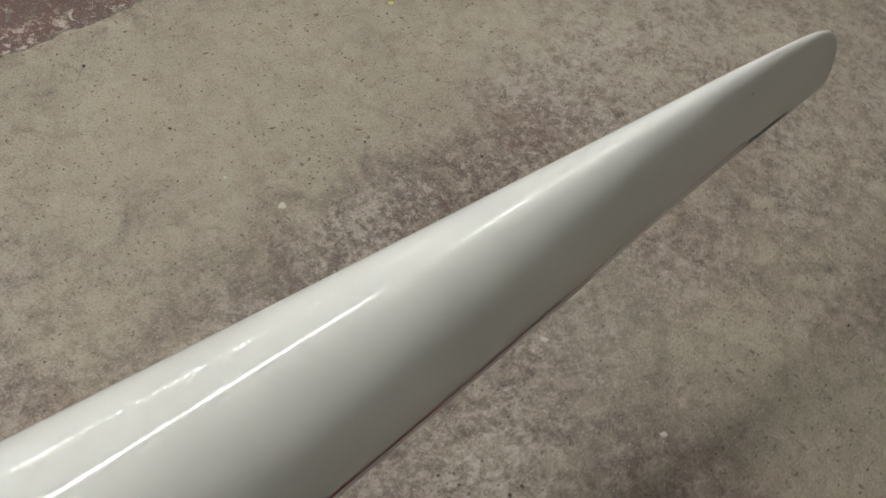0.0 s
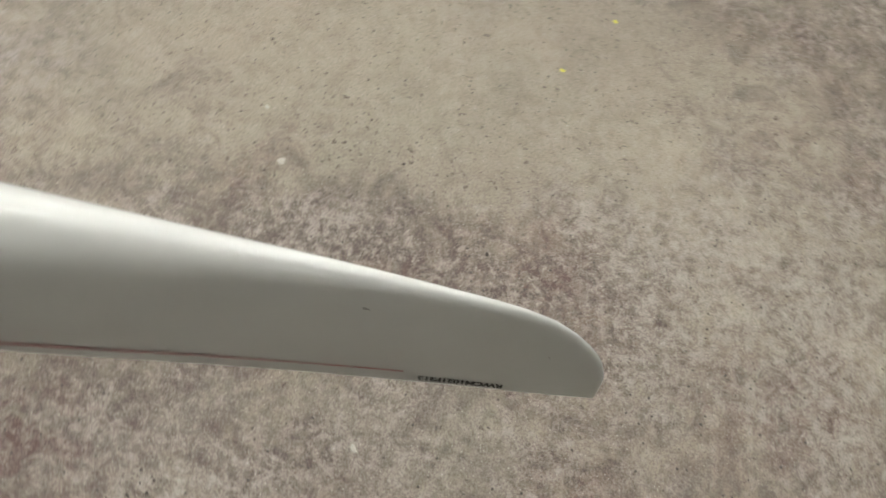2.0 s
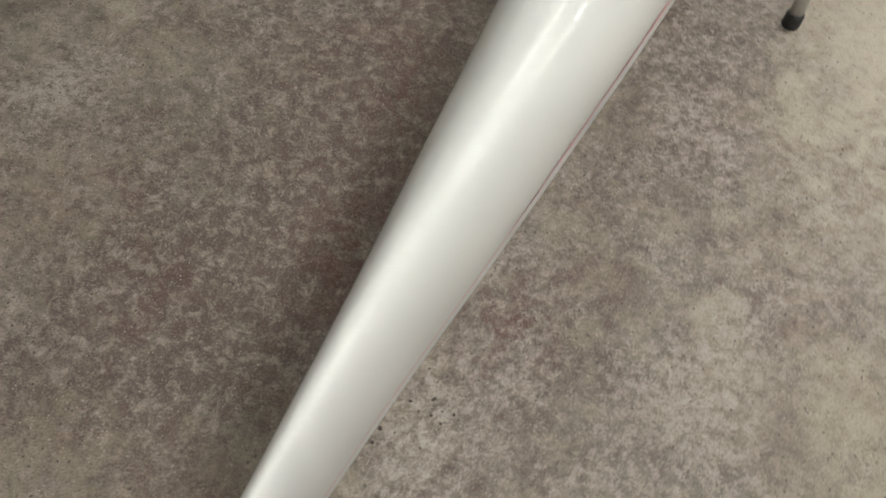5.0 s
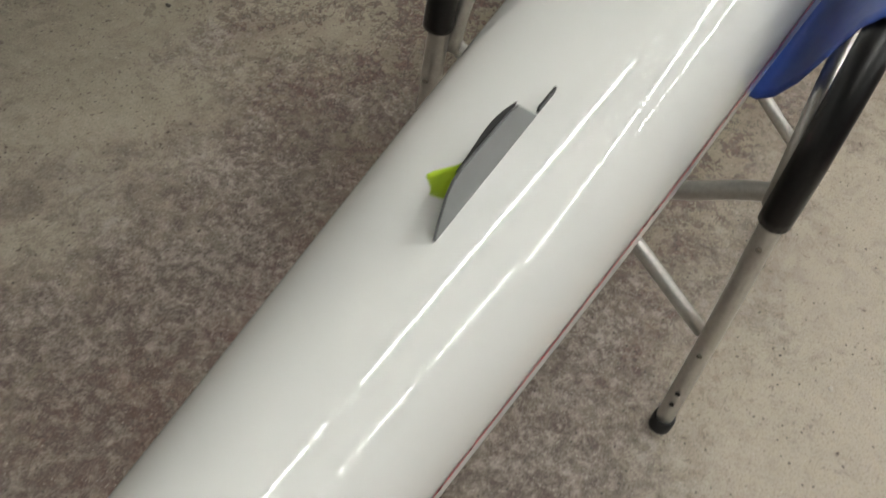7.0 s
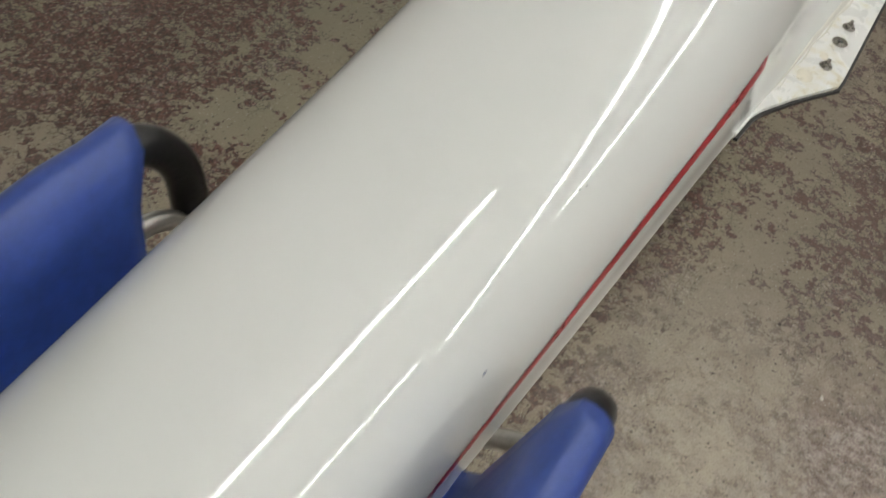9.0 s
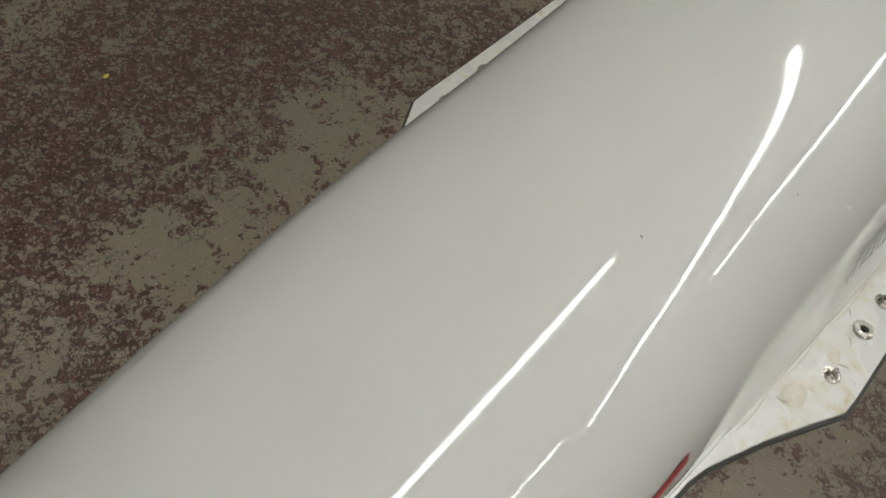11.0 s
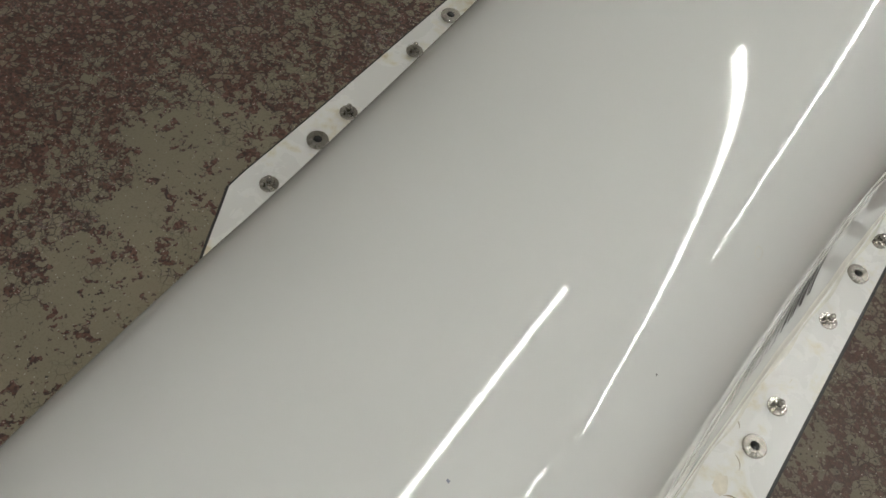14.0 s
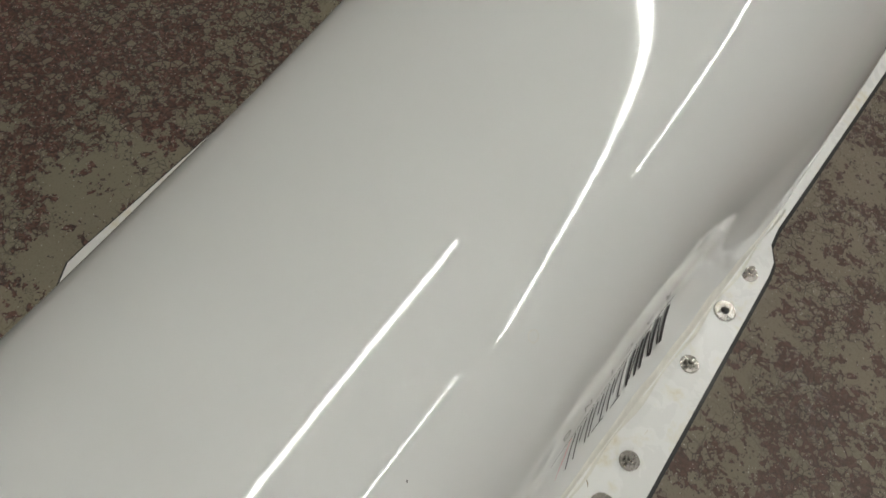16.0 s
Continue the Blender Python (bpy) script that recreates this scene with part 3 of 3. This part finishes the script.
def ring_solid(bm, r0, r1, z0, z1, n=24, bevel=0.0):
    prof = [(r0, z0), (r1, z0), (r1, z1 - bevel), (r1 - bevel, z1), (r0 + bevel * 0.5, z1), (r0, z1 - bevel * 0.5)]
    rows = [[(r * math.cos(2 * math.pi * k / n), r * math.sin(2 * math.pi * k / n), z) for r, z in prof] for k in range(n)]
    rows.append(rows[0])
    loft(bm, rows, True)
    bmesh.ops.remove_doubles(bm, verts=bm.verts, dist=1e-6)


def stud(side, x, y, z):
    thing = empty("bolt", (side * x, y, z - 0.63))
    thing.parent = boat
    bm = bmesh.new()
    ring_solid(bm, 0.003, 0.0105, 0, 0.0016, 24, 0.0005)
    part("washer", bm, STEEL, thing, smooth=False)
    bm = bmesh.new()
    ring_solid(bm, 0.0028, 0.0062, 0.0016, 0.0075, 6, 0.0006)
    part("nut", bm, STEEL, thing, smooth=False)
    bm = bmesh.new()
    tube(bm, [(0, 0, 0.0), (0, 0, 0.0125), (0, 0, 0.0135)], lambda t: 0.003 if t < 0.9 else 0.0023, 12)
    part("stud", bm, STEEL, thing)
    return thing


def cup(side, x, y, z):
    thing = empty("threaded_insert", (side * x, y, z - 0.63))
    thing.parent = boat
    bm = bmesh.new()
    ring_solid(bm, 0.0046, 0.0125, 0, 0.0035, 28, 0.001)
    part("collar", bm, STEEL, thing, smooth=False)
    bm = bmesh.new()
    tube(bm, [(0, 0, 0.0), (0, 0, 0.0024)], 0.0047, 16)
    part("hole", bm, BLACK, thing)
    return thing


for side in (1, -1):
    for kind, x, y in ((stud, 0.271, 2.922), (cup, 0.272, 3.002), (stud, 0.273, 3.057), (stud, 0.277, 3.188), (cup, 0.281, 3.269), (stud, 0.284, 3.331)):
        kind(side, x if side > 0 else x + 0.012, y, 0.6008)

# ---- fin ----
FIN = [(1.175, 0.7780), (1.179, 0.8060), (1.185, 0.8340), (1.192, 0.8440), (1.206, 0.8480), (1.28, 0.8480), (1.292, 0.8440), (1.324, 0.8120), (1.353, 0.7820), (1.348, 0.7660), (1.183, 0.7660)]


def slab(bm, prof, x0, x1):
    """A plate between x0 and x1 with the outline prof in y and z."""
    a = [bm.verts.new((x0, y, z)) for y, z in prof]
    b = [bm.verts.new((x1, y, z)) for y, z in prof]
    bm.faces.new(a)
    bm.faces.new(b[::-1])
    for i in range(len(a)):
        j = (i + 1) % len(a)
        bm.faces.new((a[i], a[j], b[j], b[i]))
    bmesh.ops.recalc_face_normals(bm, faces=bm.faces)


FX = 0.007
bm = bmesh.new()
slab(bm, FIN, FX - 0.0012, FX + 0.0012)
bmesh.ops.bevel(bm, geom=bm.edges[:], offset=0.0005, segments=1, affect="EDGES")
bm.transform(DOWN)
fin = part("fin", bm, GREY, boat, "thin grey metal skeg", smooth=False)
bm = bmesh.new()
rows = []
for i in range(13):
    t = i / 12
    y = 1.2 + 0.09 * t
    w = 0.001 + 0.0045 * math.sin(math.pi * t ** 1.6)
    z = 0.8485
    rows.append([(FX - 0.0013, y, z), (FX - 0.0013 - w, y, z - 0.001), (FX - 0.0013 - w * 0.6, y, z - 0.012), (FX - 0.0013, y, z - 0.014)])
loft(bm, rows, True, True)
bm.transform(DOWN)
part("edge_guard", bm, BLACK, fin, "black rubber strip folded along the top edge", smooth=False)
bm = bmesh.new()
box(bm, (FX - 0.0011, 1.346, 0.775), (FX + 0.0011, 1.378, 0.7995))
bm.transform(DOWN)
part("fin_slot", bm, BLACK, boat, "dark slot behind the skeg", smooth=False)
bm = bmesh.new()
corners = [Vector((FX - 0.003, 1.226, 0.838)), Vector((FX - 0.016, 1.182, 0.848)), Vector((FX - 0.019, 1.196, 0.811)), Vector((FX - 0.002, 1.204, 0.806))]
rows = []
for i in range(6):
    a, b = corners[0].lerp(corners[1], i / 5), corners[3].lerp(corners[2], i / 5)
    rows.append([a.lerp(b, k / 4) + Vector((0.002 * math.sin(i * 1.1 + k), 0, 0)) for k in range(5)])
loft(bm, rows)
bmesh.ops.solidify(bm, geom=bm.faces, thickness=0.0004)
bm.transform(DOWN)
part("tape_tab", bm, LIME, fin, "lime green masking tape flag")


# ---- marks on the hull ----
def skin_at(y, z, side=1, off=0.0009):
    """A place on the hull's side at the height z."""
    sec = section(y)
    for (xa, za), (xb, zb) in zip(sec, sec[1:]):
        if zb <= z <= za:
            t = (za - z) / max(1e-6, za - zb)
            n = Vector((za - zb, 0, xb - xa)).normalized()
            q = Vector((xa + (xb - xa) * t, y, z)) + n * off
            return Vector((axis(y) + side * q.x, q.y, q.z - 0.63))


def stroke(name, points, width, mat, steps=3):
    """A flat painted stroke along (y, z) points on the hull's side; width is one number or one for each point."""
    wide = width if isinstance(width, tuple) else (width,) * len(points)
    bm = bmesh.new()
    line = [Vector(q) for q in points]
    left, right = [], []
    for i, q in enumerate(line):
        d = (line[min(i + 1, len(line) - 1)] - line[max(i - 1, 0)]).normalized()
        n = Vector((-d.y, d.x)) * wide[i] / 2
        left.append(q + n)
        right.append(q - n)
    rows = []
    for i in range(len(line) - 1):
        for k in range(steps + (i == len(line) - 2)):
            t = k / steps
            rows.append([skin_at(*left[i].lerp(left[i + 1], t)), skin_at(*line[i].lerp(line[i + 1], t)), skin_at(*right[i].lerp(right[i + 1], t))])
    loft(bm, rows)
    return part(name, bm, mat, boat, smooth=False)


# maker's mark: heavy slanted bars that thin out into open loops, a rule, and a red wedge
def mark_point(s, up):
    """s: along the mark, 0 to 1; up: from the rule towards the gunwale, 0 to 1."""
    return 3.171 - 0.192 * s + 0.004 - 0.012 * up, 0.698 + 0.008 * s - 0.050 * up


for s, w in ((0.0, 0.0075), (0.105, 0.0068), (0.205, 0.0062), (0.255, 0.0054), (0.335, 0.0054)):
    stroke("mark_bar", [mark_point(s, 0.04), mark_point(s + 0.012, 0.96)], (w, w * 0.9), DARK)
for a, b in (((0.045, 0.9), (0.075, 0.10)), ((0.14, 0.9), (0.165, 0.2)), ((0.29, 0.15), (0.325, 0.85))):
    stroke("mark_stroke", [mark_point(*a), mark_point(*b)], 0.0030, DARK)
for k in range(10):
    p = 0.425 + 0.052 * k
    stroke("mark_stroke", [mark_point(p, 0.05 if k % 3 else 0.0), mark_point(p + (0.022 if k % 2 else 0.006), 0.92 if k % 3 != 1 else 0.6)], 0.0027, DARK)
stroke("mark_stroke", [mark_point(0.40, 0.97), mark_point(0.50, 0.97)], 0.0022, DARK)
stroke("mark_stroke", [mark_point(0.56, 0.95), mark_point(0.68, 0.90)], 0.0020, DARK)
stroke("mark_rule", [(3.183 - 0.222 * k / 10, 0.703 + 0.010 * k / 10) for k in range(11)], 0.0016, DARK, 2)
stroke("mark_wedge", [mark_point(0.94, -0.05), mark_point(0.965, 0.35), mark_point(1.02, 0.75)], (0.0035, 0.0028, 0.0008), RED)


def letters(name, body, size, place, label=""):
    """Text laid on the hull: place turns the text's x (0 to 1) and y (metres) into a point."""
    text = bpy.data.curves.new(name, "FONT")
    text.body, text.size, text.extrude, text.offset = body, size, 0.0, size * 0.012
    holder = bpy.data.objects.new(name, text)
    scene.collection.objects.link(holder)
    bpy.context.view_layer.update()
    me = bpy.data.meshes.new_from_object(holder)
    bpy.data.objects.remove(holder)
    for v in me.vertices:
        v.co = place(v.co.x, v.co.y)
    me.materials.clear()
    me.materials.append(BLACK)
    ob = new(name, me)
    ob.parent = boat
    if label:
        ob["label"] = label
    return ob


for k, letter in enumerate("RACING"):
    letters("letter", letter, 0.0185, lambda px, py, y=3.166 - 0.0354 * k, z=0.732 + 0.0018 * k: skin_at(y - px + 0.28 * py, z - py), "small black letter")

# hull number near the tip, upside down like the boat
text = bpy.data.curves.new("hull_number", "FONT")
text.body, text.size, text.extrude = "RWCM1021F212", 0.0112, 0.0001
text.offset = 0.0006
holder = bpy.data.objects.new("hull_number", text)
scene.collection.objects.link(holder)
bpy.context.view_layer.update()
me = bpy.data.meshes.new_from_object(holder)
bpy.data.objects.remove(holder)
wide = max(v.co.x for v in me.vertices)
for v in me.vertices:
    x, yy = v.co.x / wide * 0.075, v.co.y
    y, z = 0.082 + x, 0.6375 - yy
    s = section(y)
    xs = s[-1][0]
    for (xa, za), (xb, zb) in zip(s, s[1:]):
        if zb <= z <= za:
            xs = xa + (xb - xa) * (za - z) / max(1e-6, za - zb)
    v.co = (-(xs + 0.0006), y, z - 0.63)
me.materials.clear()
me.materials.append(BLACK)
number = new("hull_number", me)
number.parent = boat
number["label"] = "small black hull number"

# small chips and scuffs in the gelcoat
for y, z, a, b, mat, side in ((0.205, 0.742, 0.006, 0.0012, DARK, -1), (0.055, 0.700, 0.0014, 0.0012, DARK, -1), (2.014, 0.755, 0.006, 0.003, SCUFF, 1), (2.204, 0.807, 0.0022, 0.0016, DARK, 1),
                              (2.215, 0.8055, 0.0012, 0.0012, DARK, 1), (2.684, 0.884, 0.002, 0.0007, SCUFF, 1), (2.838, 0.863, 0.0012, 0.0012, DARK, 1)):
    bm = bmesh.new()
    loft(bm, [[skin_at(y, z, side), skin_at(y + a, z + b * 0.3, side)], [skin_at(y + a * 0.2, z + b, side), skin_at(y + a * 0.9, z + b * 1.2, side)]])
    part("chip", bm, mat, boat, smooth=False)
bm = bmesh.new()
loft(bm, [[skin_at(2.975 + r * math.cos(t), 0.867 + r * 0.8 * math.sin(t), 1, 0.0007) for t in [math.pi * 2 * i / 18 for i in range(18)]] for r in (0.0042, 0.0050)], True)
part("ring_mark", bm, RESIN, boat, "faint ring stain", smooth=False)
bm = bmesh.new()
tube(bm, [(0, 0.052, 0.620), (0, 0.052, 0.633)], 0.008, 14)
bm.transform(DOWN)
part("deck_plug", bm, RUBBER, boat, "black plug under the stern deck")

# brown glue streaks on the flange
random.seed(7)
for k in range(12):
    y = 2.86 + 0.04 * k + random.uniform(-0.015, 0.015)
    bm = bmesh.new()
    x, turn, bend = 0.252 + 0.02 * (y - 2.86) + random.uniform(-0.006, 0.020), random.uniform(0, 6.28), random.uniform(-1.6, 1.6)
    length, w = random.uniform(0.008, 0.020), random.uniform(0.0004, 0.0009)
    rows, px, py = [], x, y
    for t in range(9):
        a = turn + bend * t / 8
        z = lerp(RIM, py) + 0.0049 - 0.63 - 0.07 * (px - 0.235)
        ww = w * (1 - abs(t / 4 - 1) ** 2 * 0.8)
        rows.append([(px - ww * math.sin(a), py + ww * math.cos(a), z), (px + ww * math.sin(a), py - ww * math.cos(a), z)])
        px, py = px + length / 8 * math.cos(a), py + length / 8 * math.sin(a)
    loft(bm, rows)
    part("glue_streak", bm, GLUE, boat, smooth=False)
for x, y, r in ((0.250, 2.868, 0.014), (0.262, 2.945, 0.009), (0.264, 3.095, 0.009), (0.268, 3.23, 0.011), (0.282, 3.31, 0.007)):
    bm = bmesh.new()
    z = lerp(RIM, y) + 0.0048 - 0.63 - 0.07 * (x - 0.235)
    rings = [[(x + r * f * random.uniform(0.75, 1.15) * math.cos(a), y + 1.3 * r * f * random.uniform(0.8, 1.15) * math.sin(a), z - 0.07 * r * f * math.cos(a) + 0.0002 * (1 - f))
              for a in [2 * math.pi * k / 14 for k in range(14)]] for f in (1.0, 0.6)]
    loft(bm, rings, True)
    bm.faces.new(list(bm.verts)[14:])
    part("glue_stain", bm, STAIN, boat, smooth=False)

# ---- sling stand ----
sling = empty("boat_sling", (0, 1.85, 0))
tagged(sling, "folding aluminium boat sling with blue cloth and black foam", "boat stand")
BACK = Matrix.Translation((0, -1.85, 0))


def sling_tube(name, pts, r, mat, label="", steps=6):
    bm = bmesh.new()
    tube(bm, smooth_line(pts, steps), r)
    bm.transform(BACK)
    return part(name, bm, mat, sling, label)


for side in (1, -1):
    s = side
    near_in = -0.006 if side > 0 else 0.013
    sling_tube("side_frame", [(s * 0.272 + near_in, 1.615, 0.01), (s * 0.262 + near_in, 1.612, 0.3), (s * 0.25 + near_in, 1.61, 0.56), (s * 0.248 + near_in, 1.62, 0.68), (s * 0.246 + near_in, 1.66, 0.755), (s * 0.246 + near_in, 1.72, 0.772),
                              (s * 0.246 + near_in, 1.98, 0.772), (s * 0.246 + near_in, 2.035, 0.755), (s * 0.248 + near_in, 2.078, 0.69), (s * 0.256 + near_in, 2.09, 0.58), (s * 0.271 + near_in, 2.10, 0.3), (s * 0.285 + near_in, 2.112, 0.01)], 0.0145, ALU)
    for pts in ([(s * 0.251 + near_in, 1.61, 0.545 if s > 0 else 0.59), (s * 0.2495 + near_in, 1.612, 0.63), (s * 0.248 + near_in, 1.62, 0.68), (s * 0.246 + near_in, 1.66, 0.755), (s * 0.246 + near_in, 1.72, 0.772)],
                [(s * 0.246 + near_in, 1.98, 0.772), (s * 0.246 + near_in, 2.035, 0.755), (s * 0.248 + near_in, 2.078, 0.69), (s * 0.25 + near_in, 2.088, 0.6)]):
        sling_tube("foam_grip", pts, 0.0205, FOAM, "black foam sleeve")
    for y, z in ((1.6125, 0.10), (1.6125, 0.135), (1.612, 0.25), (1.61, 0.505)):
        bm = bmesh.new()
        x = s * flat([(0, 0.272), (0.3, 0.262), (0.56, 0.25)], z) + near_in
        tube(bm, [(x, y - 0.0145, z), (x, y - 0.017, z)], 0.0042, 10)
        bm.transform(BACK)
        part("button", bm, STEEL if z > 0.2 else RUBBER, sling)
    for y in (1.615, 2.112):
        bm = bmesh.new()
        fx = s * (0.272 if y < 2 else 0.285) + near_in
        tube(bm, [(fx, y, 0.0), (fx, y, 0.004), (fx, y, 0.03), (fx, y, 0.034)], lambda t: 0.019 if t < 0.9 else 0.016)
        bm.transform(BACK)
        part("foot", bm, RUBBER, sling, "black rubber foot")
    sling_tube("inner_rail", [(s * 0.238 + near_in, 1.632, 0.545), (s * 0.232 + near_in, 1.64, 0.62), (s * 0.225 + near_in, 1.68, 0.675), (s * 0.222 + near_in, 1.75, 0.69), (s * 0.222 + near_in, 1.95, 0.69), (s * 0.225 + near_in, 2.02, 0.675), (s * 0.232 + near_in, 2.06, 0.62), (s * 0.24 + near_in, 2.07, 0.545)], 0.011, ALU)
for y in (1.64, 2.10):
    sling_tube("brace", [(0.243, y, 0.25), (0.0, y, 0.43), (-0.235, y, 0.55)], 0.011, ALU)
    sling_tube("brace", [(-0.243, y + 0.02, 0.25), (0.0, y + 0.02, 0.40), (0.127, y + 0.02, 0.472), (0.195, y + 0.015, 0.525), (0.245, y, 0.565)], 0.0125, ALU)


def cloth():
    bm = bmesh.new()
    path = []
    for i in range(9):
        a = math.radians(-60 + 170 * i / 8)
        path.append((0.240 + 0.0250 * math.cos(a), 0.772 + 0.0250 * math.sin(a), 0))
    path += [(0.217, 0.775, 0.03), (0.202, 0.73, 0.25), (0.188, 0.68, 0.6), (0.172, 0.632, 0.9), (0.155, 0.612, 1), (0.10, 0.606, 1), (0.0, 0.605, 1)]
    full = path + [(-x + 0.007 * (1 - u), z, u) for x, z, u in path[-2::-1]]
    rows = []
    for x, z, u in full:
        lo, hi = 1.685 + 0.035 * u - 0.02 * math.sin(u * 3.14), 2.018 - 0.012 * u - 0.035 * math.sin(u * 3.14)
        rows.append([(x, lo + (hi - lo) * k / 16, z + 0.0015 * math.sin(k * 1.3 + x * 30)) for k in range(17)])
    loft(bm, rows)
    bmesh.ops.solidify(bm, geom=bm.faces, thickness=0.002)
    bm.transform(BACK)
    return part("cloth", bm, BLUE, sling, "royal blue vinyl cloth slung between the rails")


cloth()


# ---- bits on the floor ----
YELLOW = simple("yellow_paint", (0.62, 0.55, 0.06), 0.5, 0, 0.3, 200)
WHITE = simple("white_plaster", (0.50, 0.47, 0.41), 0.8, 0, 0.4, 200)
GRIT = simple("dark_brown_grit", (0.05, 0.038, 0.032), 0.8, 0, 0.4, 200)
random.seed(11)


def crumb(name, x, y, r, h, mat, label, category):
    """A flat, irregular bit lying on the floor."""
    bm = bmesh.new()
    n = 9
    k = [random.uniform(0.65, 1.15) for _ in range(n)]
    turn = random.uniform(0, 6.28)
    st = random.uniform(0.55, 1.0)
    def ring(f, z):
        out = []
        for i in range(n):
            a = 2 * math.pi * i / n
            px, py = r * f * k[i] * math.cos(a), r * f * k[i] * st * math.sin(a)
            out.append((px * math.cos(turn) - py * math.sin(turn), px * math.sin(turn) + py * math.cos(turn), z))
        return out
    loft(bm, [ring(1.0, 0.0), ring(0.97, h * 0.6), ring(0.7, h)], True, True)
    ob = part(name, bm, mat, smooth=False)
    ob.location = (x, y, 0.0)
    tagged(ob, label, category, "bits on the floor")


for x, y, r in ((-1.213, 2.944, 0.009), (0.951, -0.065, 0.007), (1.117, -0.172, 0.007)):
    crumb("paint_spot", x, y, r, 0.001, YELLOW, "dried yellow paint spot on the concrete floor", "paint spot")
for x, y, r in ((0.579, 2.86, 0.006), (0.457, 2.433, 0.006), (0.512, 2.395, 0.008), (-0.155, 0.164, 0.009), (0.496, 1.856, 0.006), (0.10, 0.214, 0.009), (0.608, 0.439, 0.009), (0.725, 0.494, 0.006)):
    crumb("plaster_crumb", x, y, r, 0.003, WHITE, "small white plaster crumb on the concrete floor", "crumb")
for x, y, r in ((-0.081, 0.571, 0.0050), (-0.056, 0.507, 0.0060), (-0.024, 0.528, 0.0080), (-0.003, 0.515, 0.0040), (0.004, 0.496, 0.0040), (0.016, 0.519, 0.0050), (-0.016, 0.501, 0.0050), (-0.032, 0.556, 0.0040), (-0.078, 0.445, 0.0070), (-0.078, 0.420, 0.0060), (-1.101, 1.925, 0.014), (-0.212, -0.279, 0.006), (0.454, 2.979, 0.006), (1.136, 0.586, 0.008), (0.892, 0.522, 0.006), (0.649, 0.219, 0.005), (-0.585, 2.532, 0.006), (0.488, 0.043, 0.007)):
    crumb("grit", x, y, r * 0.6, 0.003, GRIT, "dark bit of grit on the concrete floor", "grit")
